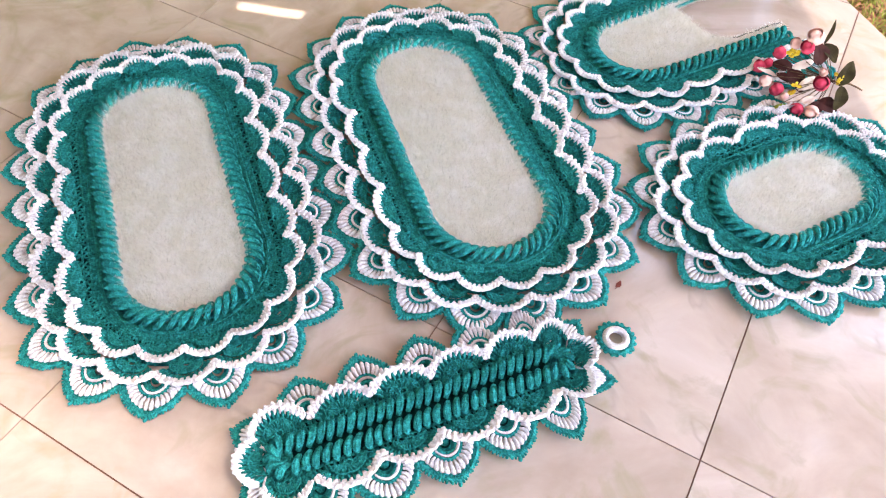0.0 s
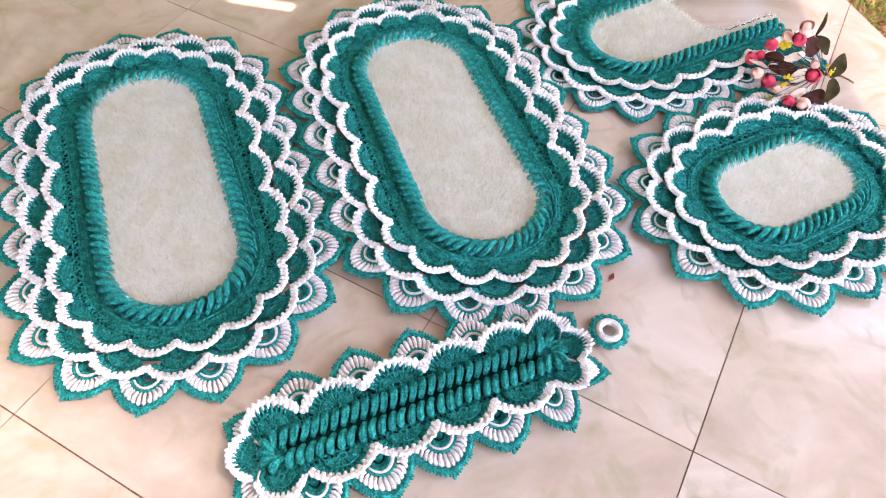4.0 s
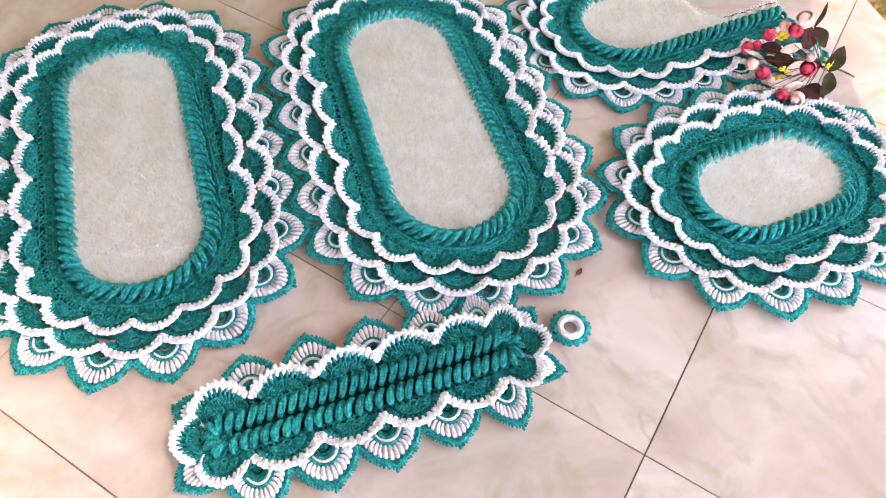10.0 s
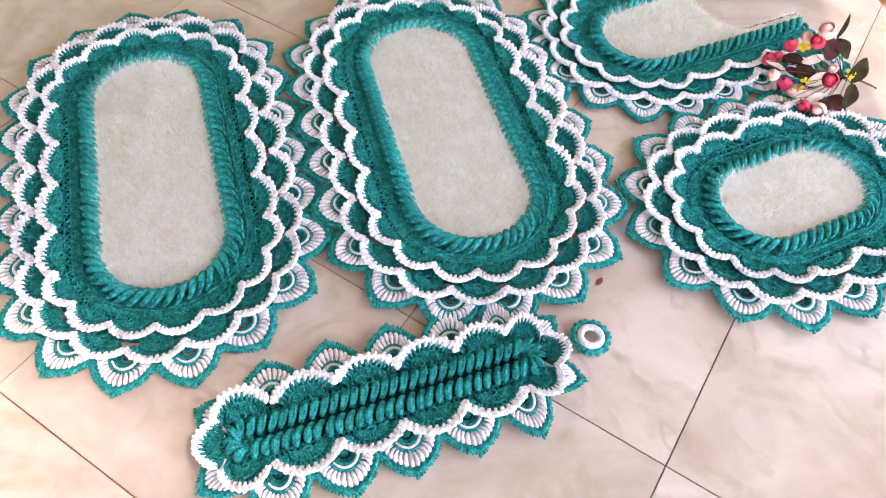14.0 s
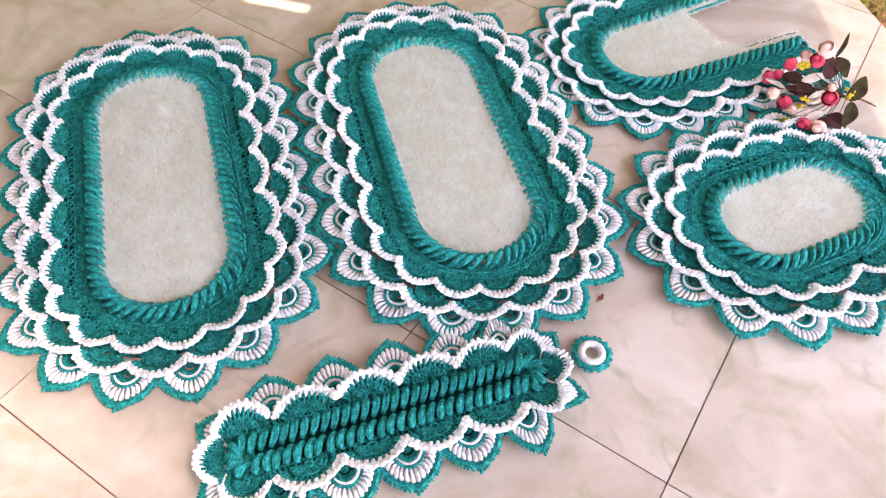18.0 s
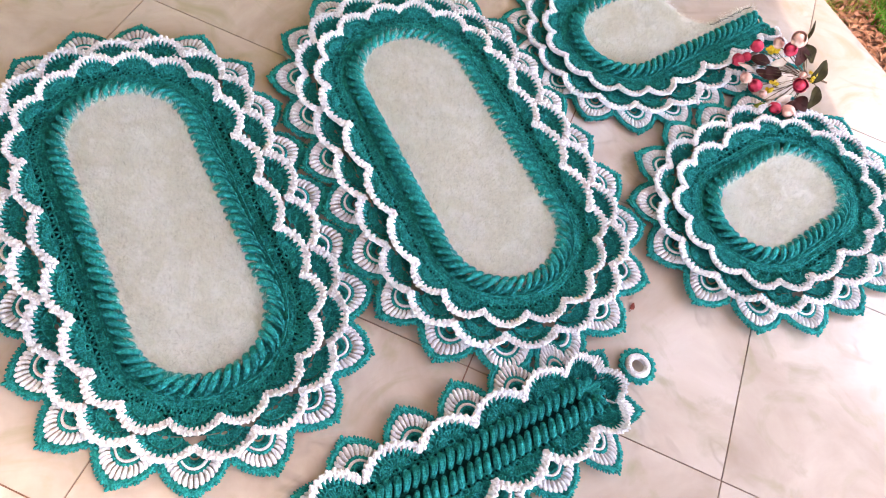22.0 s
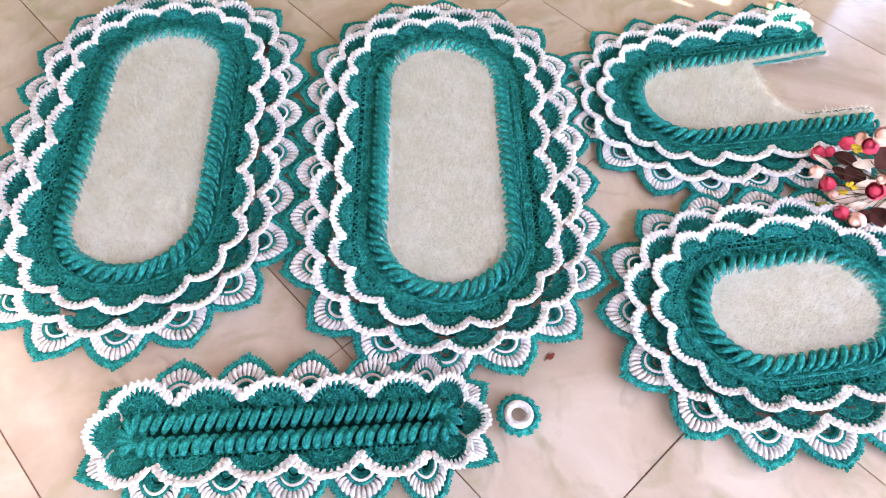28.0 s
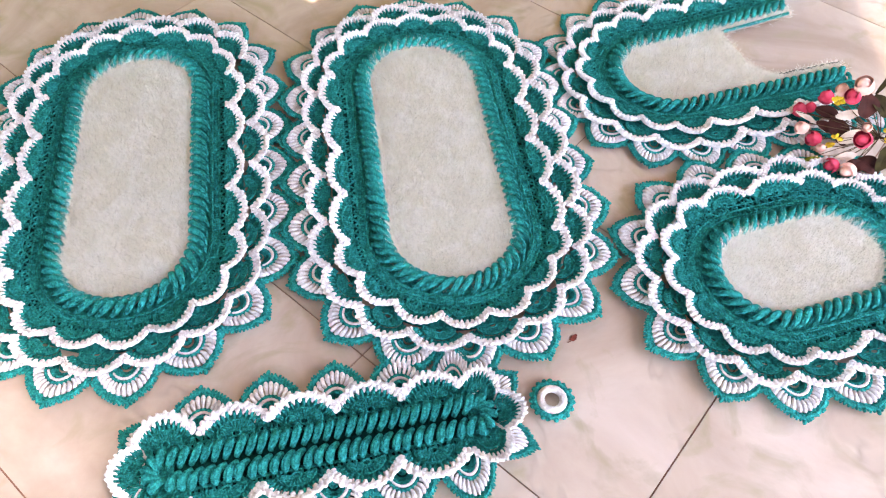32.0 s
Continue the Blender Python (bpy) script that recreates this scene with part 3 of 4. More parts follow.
def frill(thing, out, fans, phase, r0, rng, z0=0.0, tiers=2, w=(0.090, 0.130, 0.176), closed=True, slip=None, inner=None):
    """The tiers of scallops and the outer row of petals round a mat. w: crests of the two scallop rows and the petal tips, from r0.
    slip: how far the k-th petal sits off its even place, in petals. inner: a longer track of the same girth for the scallops."""
    unit = out.length / fans
    tp = round(w[2] - (w[1] if tiers == 2 else w[0]) + 0.034, 4)
    first, last = (0, fans) if closed else (-1, fans + 1)

    def spot(k):
        return (k + phase + (slip(k % fans) if slip else 0.0)) * unit

    def trimmed(s):
        """Where a piece goes on an open border, and how wide it is; None past the ends."""
        if closed or 0.03 < s < out.length - 0.03:
            return s, 1.0
        if -0.015 < s < out.length + 0.015:              # a half piece finishes the row
            return min(max(s, 0.024), out.length - 0.024), 0.5
        return None

    for k in range(first, last):
        fit_in = trimmed(spot(k))
        if fit_in is None:
            continue
        s, share = fit_in
        room = min(1.15, (spot(k + 1) - spot(k - 1)) / 2 / unit)
        d = r0 + w[2] - tp
        sx = share * room * unit / UNIT * out.stretch(s, d + tp * 0.35) * rng.uniform(0.97, 1.02)
        m = out.place(s, d, z0 + rng.uniform(0, 0.0012), sx, rng.uniform(0.95, 1.03), rng.uniform(-0.05, 0.05), rng.uniform(-0.01, 0.03))
        p = child("petal", piece(petal_border, tp), thing, m, "pointed petal with teal picot border")
        child("puff_fan", piece(petal_puffs, tp), p, None, "white puff stitches")
        child("heart", piece(petal_heart, tp), p)
        child("thread", piece(petal_thread, tp), p, None, "thin white thread")
    levels = [(w[1], 0.5, 0.0015, 0.050, 0.012, 0.019), (w[0], 0.0, 0.0060, 0.044, 0.0135, 0.0150)] if tiers == 2 else [(w[0], 0.5, 0.0030, 0.050, 0.0145, 0.0185)]
    for crest, lag, z, t, eye, tall in levels:
        for k in range(first, last):
            fit_in = trimmed(spot(k) + lag * (spot(k + 1) - spot(k)))
            if fit_in is None:
                continue
            s, share = fit_in
            room = (spot(k + 1) - spot(k)) / unit if lag else 1.0
            d = r0 + crest - t
            track = inner or out
            s += track.h - out.h
            sx = share * room * unit / UNIT * track.stretch(s, d + t * 0.45)
            m = track.place(s, d, z0 + z + rng.uniform(0, 0.0015), sx, rng.uniform(0.92, 1.07), rng.uniform(-0.06, 0.06), rng.uniform(0.13, 0.22))
            kind = (k * 5 + int(crest * 1000)) % 3
            p = child("scallop", piece(shell, t, eye, tall, kind, False), thing, m, "teal crochet shell")
            child("stitch_fan", piece(shell, t, eye, tall, kind, True), p)["kind"] = "stuff"
            child("white_edge", piece(white_edge, t, (k * 7) % 3), p, None, "plump white edging")


def braid(thing, out, d, count, rng, closed=True, z=0.006):
    for k in range(count):
        s = out.length * (k + 0.5) / count
        m = out.place(s, d, z, rng.uniform(0.9, 1.1), rng.uniform(0.94, 1.06), rng.uniform(-0.12, 0.12))
        child("braid_loop", LOOPS[rng.randrange(4)], thing, m)


def chain(s, out, d, z, radius, closed, step=0.0028):
    """A row of chain stitches: a knobbly cord along the track."""
    n = int(out.length / step) // 2 * 2
    pts = [out.at(min(out.length * i / n, out.length - 1e-6), d)[0] + Vector((0, 0, z)) for i in range(n if closed else n + 1)]
    s.tube(pts, [radius * (0.72 + 0.36 * (i % 2)) for i in range(len(pts))], 6, 0.9, closed)


def posts(s, out, d0, d1, z, radius, step, slant=0.0):
    """Short stitches across the track, leaning by slant, none quite like the next."""
    rng = random.Random(int(d0 * 1e5) + int(abs(slant) * 1e5))
    n = int(out.length / step)
    for i in range(n):
        a = out.length * (i + 0.5) / n + rng.uniform(-0.16, 0.16) * step
        b = a + slant * rng.uniform(0.6, 1.4)
        if out.arm is not None and not 0 < b < out.length:
            continue
        p, q = out.at(a, d0 + rng.uniform(-0.001, 0.001))[0], out.at(b, d1 + rng.uniform(-0.001, 0.001))[0]
        r = radius * rng.uniform(0.8, 1.25)
        up = Vector((0, 0, z + rng.uniform(-0.0006, 0.0008)))
        s.tube([p + up, (p + q) / 2 + up + Vector((0, 0, r * 0.5)), q + up], [r, r * 1.15, r], 5)


def bands(thing, out, r0, closed, units):
    # dark sheet under the openwork paints the shade seen through its holes
    child("ground_fabric", strip(out, r0 - 0.006, r0 + 0.084, 4, lambda i, j: 0.0008, closed, units * 6, GAP_SHADE_AND_STITCH), thing)
    child("braid_bed", strip(out, r0 - 0.004, r0 + 0.024, 5, lambda i, j: (0.004, 0.0085, 0.0095, 0.0090, 0.0070, 0.003)[j] + 0.0008 * (i % 2), closed, units * 24), thing)
    child("ladder_bed", strip(out, r0 + 0.023, r0 + 0.045, 2, lambda i, j: (0.0040, 0.0030, 0.0030)[j], closed, units * 12), thing)
    child("scallop_bed", strip(out, r0 + 0.068, r0 + 0.085, 3, lambda i, j: (0.0060, 0.0050, 0.0042, 0.0034)[j] + 0.0008 * (i % 2), closed, units * 24), thing)
    s = Soup()
    for d, z, r in ((0.0285, 0.0105, 0.0018), (0.0318, 0.0118, 0.0022), (0.0440, 0.0112, 0.0021)):
        chain(s, out, r0 + d, z, r, closed)
    posts(s, out, r0 + 0.0318, r0 + 0.0440, 0.0100, 0.0015, 0.0046, 0.0006)
    child("chain_band", s.mesh("chain_band", TEAL), thing)
    s = Soup()
    for d0, d1, step in ((0.044, 0.055, 0.0150), (0.055, 0.067, 0.0160)):
        posts(s, out, r0 + d0, r0 + d1, 0.0102, 0.0017, step, step * 0.48)
        posts(s, out, r0 + d0, r0 + d1, 0.0102, 0.0017, step, -step * 0.48)
    chain(s, out, r0 + 0.055, 0.0108, 0.0021, closed)
    chain(s, out, r0 + 0.067, 0.0094, 0.0020, closed)
    child("net_band", s.mesh("net_band", TEAL), thing)


def oval_mat(label, place, h, r, fans, phase, loops, z0, seed, hairs, spread=0.0):
    """spread: how far the pile lies over the braid at both ends."""
    rng = random.Random(seed)
    thing = tagged(new("crochet_mat"), label, "rug", "crochet bathroom set")
    thing.matrix_world = Matrix.Translation((place[0], place[1], z0)) @ Matrix.Rotation(radians(place[2]), 4, "Z")
    out = Outline(h, r + 0.14)
    bands(thing, out, r, True, fans)
    frill(thing, out, fans, phase, r, rng)
    braid(thing, Outline(h, r + 0.009), r + 0.009, loops, rng)

    def inside(x, y):
        return np.hypot(np.maximum(np.abs(x) - h - spread, 0), y) < r - 0.003

    rim = []
    for k in range(int(out.length * 600)):
        p, th, _ = out.at(rng.uniform(0, out.length), r + rng.uniform(-0.016, -0.002))
        rim.append((p.x + math.copysign(spread * min(1.0, abs(p.x) / h), p.x), p.y, th))
    pile = child("plush_centre", fur((-h - r - spread, h + r + spread, -r, r), r, hairs, inside, rim=rim), thing, None, "soft white shaggy pile")
    pile["kind"] = "stuff"
    s = Soup()
    rows = [[(x, y, 0.010) for x, y in [(out.at(out.length * i / 96, (r - 0.002) * f)[0].x, out.at(out.length * i / 96, (r - 0.002) * f)[0].y) for i in range(96)]] for f in (0.02, 1.0)]
    s.grid(rows, False, True)
    child("pile_backing", s.mesh("pile_backing", FELT), thing)
    return thing


# ---- setting ----
TILE = 0.45


def cut_tile(i, j):
    """Corners of a tile after the two slanted porch edges have trimmed it."""
    g = 0.0011
    poly = [(i * TILE + g, j * TILE + g), ((i + 1) * TILE - g, j * TILE + g), ((i + 1) * TILE - g, (j + 1) * TILE - g), (i * TILE + g, (j + 1) * TILE - g)]
    for a, b, c in ((1, 1, 1.325), (-1, 1, 2.235)):
        out = []
        for k, p in enumerate(poly):
            q = poly[(k + 1) % len(poly)]
            fp, fq = a * p[0] + b * p[1] - c, a * q[0] + b * q[1] - c
            if fp <= 0:
                out.append(p)
            if fp * fq < 0:
                t = fp / (fp - fq)
                out.append((p[0] + t * (q[0] - p[0]), p[1] + t * (q[1] - p[1])))
        poly = out
        if len(poly) < 3:
            return []
    return poly


s = Soup()
N = 60
s.grid([[(-60 + 120 * (i / N), -60 + 120 * (j / N), -0.12 + 0.015 * noise.noise(Vector((i * 1.7, j * 1.9, 0)))) for j in range(N + 1)] for i in range(N + 1)])
ground = tagged(new("ground", s.mesh("ground", SOIL)), "reddish garden soil with dry leaves", "ground", kind="structure")

edge = [(-4.5, -4.0), (5.333, -4.0), (-0.4535, 1.7865), (-4.5, -2.26)]
bm = bmesh.new()
low = [bm.verts.new((x, y, -0.14)) for x, y in edge]
high = [bm.verts.new((x, y, -0.004)) for x, y in edge]
bm.faces.new(high)
bm.faces.new(low[::-1])
for k in range(4):
    bm.faces.new((low[k], low[(k + 1) % 4], high[(k + 1) % 4], high[k]))
floor = tagged(new("floor", mesh_of(bm, "floor", GROUT)), "beige marble-look porch floor with brown grout", "floor", kind="structure")


# unseen porch roof: boards along the eaves' slope, gaps placed for the sun strips
ROOF_Z = 2.4
SHIFT = ROOF_Z / math.tan(SUN_EL)
ax, ay = Vector((math.cos(SUN_AZ), math.sin(SUN_AZ), 0)), Vector((-math.sin(SUN_AZ), math.cos(SUN_AZ), 0))


def eave(q):
    return 0.334 + SHIFT - (q - 1.03) * 0.28


SUN_GAPS = [(1.287, 1.294, -0.75 + SHIFT, -0.21 + SHIFT), (1.334, 1.372, -0.75 + SHIFT, -0.14 + SHIFT), (1.422, 1.446, -0.62 + SHIFT, -0.03 + SHIFT), (0.895, 0.925, -1.07 + SHIFT, -0.90 + SHIFT)]
SUN_SLATS = (-1.32, 0.066, -2.2 + SHIFT, -0.30 + SHIFT)   # made-up opening; tapered slats dim its sun by degrees
SUN_GAPS += [(1.518, 1.525, -0.50 + SHIFT, -0.12 + SHIFT), (1.554, 1.559, -0.45 + SHIFT, -0.22 + SHIFT), (1.614, 1.621, -0.40 + SHIFT, -0.17 + SHIFT), (1.294, 1.334, -0.07 + SHIFT, 0.03 + SHIFT), (1.334, 1.372, -0.07 + SHIFT, 0.03 + SHIFT), (1.372, 1.40, -0.07 + SHIFT, 0.03 + SHIFT), SUN_SLATS]
cuts = sorted({-4.5, -3.9, -3.3, -2.7, -2.1, -1.5, 0.0, 0.3, 0.6, 1.15, 1.8, 2.2, *(g[0] for g in SUN_GAPS), *(g[1] for g in SUN_GAPS)})
roof = tagged(new("roof"), "unseen boarded porch roof, its gaps and slats placed to shape the sunlight", "roof", kind="structure")
for q0, q1 in zip(cuts, cuts[1:]):
    ends = [-5.0]
    for p0, p1 in sorted((g[2], g[3]) for g in SUN_GAPS if g[0] < (q0 + q1) / 2 < g[1]):
        ends += [p0, p1]
    spans = list(zip(ends[::2], ends[1::2] + [None]))
    for p0, p1 in spans:
        bm = bmesh.new()
        corners = [(p0, q0), (p1 if p1 is not None else eave(q0), q0), (p1 if p1 is not None else eave(q1), q1), (p0, q1)]
        low = [bm.verts.new(ax * p + ay * q + Vector((0, 0, ROOF_Z))) for p, q in corners]
        high = [bm.verts.new(v.co + Vector((0, 0, 0.02))) for v in low]
        bm.faces.new(low[::-1])
        bm.faces.new(high)
        for k in range(4):
            bm.faces.new((low[k], low[(k + 1) % 4], high[(k + 1) % 4], high[k]))
        child("board", mesh_of(bm, "board", ROOFING), roof)
# slats added only to thin the sun over the near left floor
pitch = 0.011
for k in range(126):
    q = SUN_SLATS[0] + (k + 0.5) * pitch
    close = min(1.0, max(0.0, (q + 0.16) / 0.22))
    left, right = [], []
    for p, cover in ((-2.2, 0.55), (-1.1, 0.60), (-0.92, 0.68), (-0.78, 0.80), (-0.58, 0.88), (-0.30, 1.0)):
        half = pitch / 2 * (cover + (1 - cover) * close)
        left.append((p + SHIFT, q - half))
        right.append((p + SHIFT, q + half))
    bm = bmesh.new()
    low = [bm.verts.new(ax * p + ay * q + Vector((0, 0, ROOF_Z + 0.004))) for p, q in left + right[::-1]]
    high = [bm.verts.new(v.co + Vector((0, 0, 0.004))) for v in low]
    bm.faces.new(low[::-1])
    bm.faces.new(high)
    for e in range(len(low)):
        f = (e + 1) % len(low)
        bm.faces.new((low[e], low[f], high[f], high[e]))
    child("sun_slat", mesh_of(bm, "sun_slat", ROOFING), roof)
def sun_fringe():
    """An unseen fringe of close slats, added beyond the last boards to let a little sun through."""
    step = 0.013
    for k in range(150):
        q = 0.05 + (k + 0.5) * step
        bm = bmesh.new()
        p0, p1, half = eave(q), eave(q) + 0.62, step / 2 * 0.79
        low = [bm.verts.new(ax * p + ay * v + Vector((0, 0, ROOF_Z + 0.004))) for p, v in ((p0, q - half), (p1, q - half), (p1, q + half), (p0, q + half))]
        high = [bm.verts.new(v.co + Vector((0, 0, 0.004))) for v in low]
        bm.faces.new(low[::-1])
        bm.faces.new(high)
        for e in range(4):
            f = (e + 1) % 4
            bm.faces.new((low[e], low[f], high[f], high[e]))
        child("sun_slat", mesh_of(bm, "sun_slat", ROOFING), roof)


sun_fringe()
# house wall along the far side, with a tile skirting and a dark joint at its foot
turn = Matrix.Translation((-0.455, 1.7825, 0)) @ Matrix.Rotation(radians(225), 4, "Z")
wall = tagged(new("wall_house", mesh_of(box(0.0, 7.0, -0.25, -0.03, -0.1, 2.6), "wall", PLASTER)), "tan plastered house wall beside the porch", "wall", kind="structure")
wall.matrix_world = turn
skirt = tagged(new("baseboard", mesh_of(box(0.0, 7.0, -0.0315, -0.0245, 0.0, 0.09, 0.002), "skirt", CONCRETE)), "beige tile skirting at the foot of the wall", "skirting", kind="structure")
skirt.matrix_world = turn
seal = tagged(new("trim", mesh_of(box(0.0, 7.0, -0.0235, -0.0165, -0.004, 0.004), "seal", IRON)), "dark joint between floor and skirting", "trim", kind="structure")
seal.matrix_world = turn

# unseen wall, added to keep out light from behind the camera
tagged(new("wall_light_blocker", mesh_of(box(-0.5, 1.2, -2.9, -2.7, -0.1, 2.6), "wall", PLASTER)), "unseen tan wall added to block light from the near side", "wall", kind="structure")


def hedge():
    """Shrubs and overhanging foliage round the garden: a noisy bank of leaves, tall on one side and broken by gaps."""
    rng = random.Random(44)
    s = Soup()
    for k in range(15000):
        a = radians(rng.uniform(22, 108))
        r = 2.9 + rng.uniform(-0.35, 0.35)
        tall = min(1.0, max(0.0, (a - radians(58)) / radians(14)))
        z = rng.uniform(-0.1, 1.3 + 2.2 * tall) * (0.85 + 0.25 * noise.noise(Vector((a * 5, 0, 0))))
        if z > 0.9 and noise.noise(Vector((a * 9, z * 0.6, 4))) > 0.22:
            continue
        p = Vector((-0.1 + r * math.cos(a), 0.9 + r * math.sin(a), z))
        d = Vector((rng.uniform(-1, 1), rng.uniform(-1, 1), rng.uniform(-0.6, 1))).normalized()
        e = d.orthogonal().normalized()
        w, ln = rng.uniform(0.02, 0.045), rng.uniform(0.05, 0.11)
        s.grid([[p - d * ln, p - d * ln], [p - e * w, p + e * w], [p + d * ln, p + d * ln]])
    for k in range(4500):                                # an unseen nearer bank beside the house corner, added to block sky light
        p = Vector((rng.uniform(-0.2, 0.75), rng.uniform(2.1, 2.6), rng.uniform(-0.1, 2.3)))
        d = Vector((rng.uniform(-1, 1), rng.uniform(-1, 1), rng.uniform(-0.6, 1))).normalized()
        e = d.orthogonal().normalized()
        w, ln = rng.uniform(0.015, 0.035), rng.uniform(0.04, 0.09)
        s.grid([[p - d * ln, p - d * ln], [p - e * w, p + e * w], [p + d * ln, p + d * ln]])
    return tagged(new("hedge", s.mesh("hedge", HEDGE)), "tall broken hedge of yellow-green garden foliage, with an unseen bank added for shade", "hedge", kind="stuff")


hedge()

# ---- things ----
mat_a = oval_mat("large oval teal and white crochet mat with shaggy white centre", (-1.024, 0.0035, -39.5), 0.187, 0.108, 22, 0.43, 88, 0.001, 1, 170000)
mat_b = oval_mat("large oval teal crochet mat, white pile centre, overlapping its neighbour", (-0.636, 0.391, -41.5), 0.187, 0.110, 22, 0.2, 90, 0.006, 2, 174000, 0.008)
mat_d = oval_mat("small oval teal crochet lid cover with white shaggy centre", (-0.0063, 0.5946, 57.0), 0.062, 0.086, 16, 0.22, 46, 0.007, 3, 85000)


def u_mat():
    """The contour mat, open to one side, whose pile ends at a cut-out."""
    rng = random.Random(4)
    r, arm = 0.093, 0.365
    thing = tagged(new("contour_mat"), "teal crochet contour mat with a U-shaped cut-out in its white pile", "rug", "crochet bathroom set")
    thing.matrix_world = Matrix.Translation((-0.4223, 0.8708, 0.001)) @ Matrix.Rotation(radians(57.0), 4, "Z")
    out = Outline(0, r + 0.14, arm, 0.03)
    bands(thing, out, r, False, 15)
    frill(thing, out, 15, 0.9, r, rng, closed=False)
    braid(thing, Outline(0, r + 0.010, arm, 0.03), r + 0.010, 55, rng)

    def edge(x):
        return r + np.where(x > 0, 0.03 * np.clip(x / arm, 0, 1) ** 1.5, 0)

    def inside(x, y):
        body = (np.hypot(np.minimum(x, 0), y) < r - 0.002) | ((x > 0) & (y < edge(x)) & (y > -r))
        notch = (x > 0.176 + 0.075 * np.clip(-y / r, 0, 1) ** 2.2) & (y > -r + 0.020) & (y < edge(x) - 0.020)
        return body & ~notch & (x < arm)

    rim = []
    for k in range(int(out.length * 600)):
        p, th, _ = out.at(rng.uniform(0, out.length), r + rng.uniform(-0.016, -0.002))
        if p.x < 0.19:
            rim.append((p.x, p.y, th))
    pile = child("plush_centre", fur((-r, arm, -r, r + 0.03), r, 110000, inside, rim=rim), thing, None, "soft white shaggy pile")
    pile["kind"] = "stuff"
    s = Soup()
    body = [[(x, y, 0.005) for y in (-r - 0.006, r + 0.006 + 0.03 * max(0, x / arm) ** 1.5)] for x in [0.0, 0.06, 0.12, 0.183]]
    s.grid(body)
    s.grid([[((r + 0.006) * f * math.cos(a), (r + 0.006) * f * math.sin(a), 0.005) for f in (0.0, 1.0)] for a in [math.pi * (0.5 + k / 24) for k in range(25)]])
    s.grid([[(x, y, 0.005) for y in (-r - 0.006, -r + 0.018)] for x in (0.18, arm)])
    s.grid([[(x, y, 0.005) for y in (r - 0.014 + 0.03 * (x / arm) ** 1.5, r + 0.008 + 0.03 * (x / arm) ** 1.5)] for x in (0.18, 0.27, arm)])
    child("pile_backing", s.mesh("pile_backing", FELT), thing)
    for side, lift in ((1, 0.03), (-1, 0.0)):               # crocheted ends of the two arms
        s = Soup()
        pts = [(arm + 0.004 + 0.004 * math.sin(k * 0.9), side * (r + lift + 0.008 + 0.160 * k / 40), 0.010 - 0.006 * k / 40) for k in range(41)]
        s.tube(pts, [0.0036 + 0.0010 * (k % 2) for k in range(41)], 6)
        child("end_edging", s.mesh("end_edging", TEAL), thing)
    s = Soup()                                            # overlocked edge of the cut-out
    pts = [(arm - 0.004 - k * 0.0045, r - 0.019 + 0.03 * ((arm - k * 0.0045) / arm) ** 1.5, 0.015) for k in range(41)]
    s.tube(pts, [0.0030 + 0.0014 * (k % 2) for k in range(41)], 6)
    child("overlock_edge", s.mesh("overlock_edge", TEAL), thing, None, "teal overlocked edge")
    s = Soup()
    for k in range(17):                                   # dark stitches along the other arm's cut edge
        x = 0.225 + 0.135 * k / 16 + rng.uniform(-0.003, 0.003)
        y = -r + rng.uniform(0.015, 0.018)
        s.tube([(x, y + 0.003, 0.018), (x + rng.uniform(0, 0.003), y, 0.0235), (x + 0.003, y - 0.003, 0.0225)], 0.0007, 4)
    child("overlock_stitch", s.mesh("overlock_stitch", GAP_SHADE_AND_STITCH), thing, None, "dark overlock stitches")
    return thing


def braid_leaf(sample):
    """A plump leaf-shaped loop of the double braid: a worked strip, fat and rolled at its outer end, with two columns of stitches."""
    s, rng = Soup(), random.Random(sample + 70)
    pts, rad = [], []
    n = 25
    bow = rng.uniform(0.0015, 0.0035)
    for k in range(n):
        f = k / (n - 1)
        pts.append((bow * math.sin(math.pi * f) - 0.0055 + 0.0115 * f, 0.0036 + 0.0270 * f, 0.0080 + 0.0120 * math.sin(math.pi * (0.08 + 0.80 * f))))
        rad.append((0.0032 + 0.0025 * math.sin(math.pi * min(1.0, 0.05 + 0.76 * f)) ** 0.9) * (1 - max(0.0, f - 0.84) * 2.6) * (1.03 if k % 2 else 0.97))
    s.tube(pts, rad, 9)
    for k in range(1, n - 2, 2):                       # the column of chain stitches down its back, two plies each
        p, q, r = Vector(pts[k]), Vector(pts[k + 2]), rad[k]
        d = (q - p) * 0.5
        for side in (-1, 1):
            o = Vector((side, 0.15, 0)).normalized()
            s.blob(p + d * 0.5 + Vector((0.42 * r + side * 0.0013, 0, r * 0.92)), (d * 0.72 + o * 0.0008, o * 0.0015, (0, 0, 0.0027)), 6, 4)
    for side, up in ((0.97, 0.20), (-0.62, 0.76)):     # finer rows either side
        knobbly(s, [(x + side * r, y, z + r * up) for (x, y, z), r in zip(pts[2:-2], rad[2:-2])], 0.0012)
    return s.mesh("braid_leaf", TEAL)


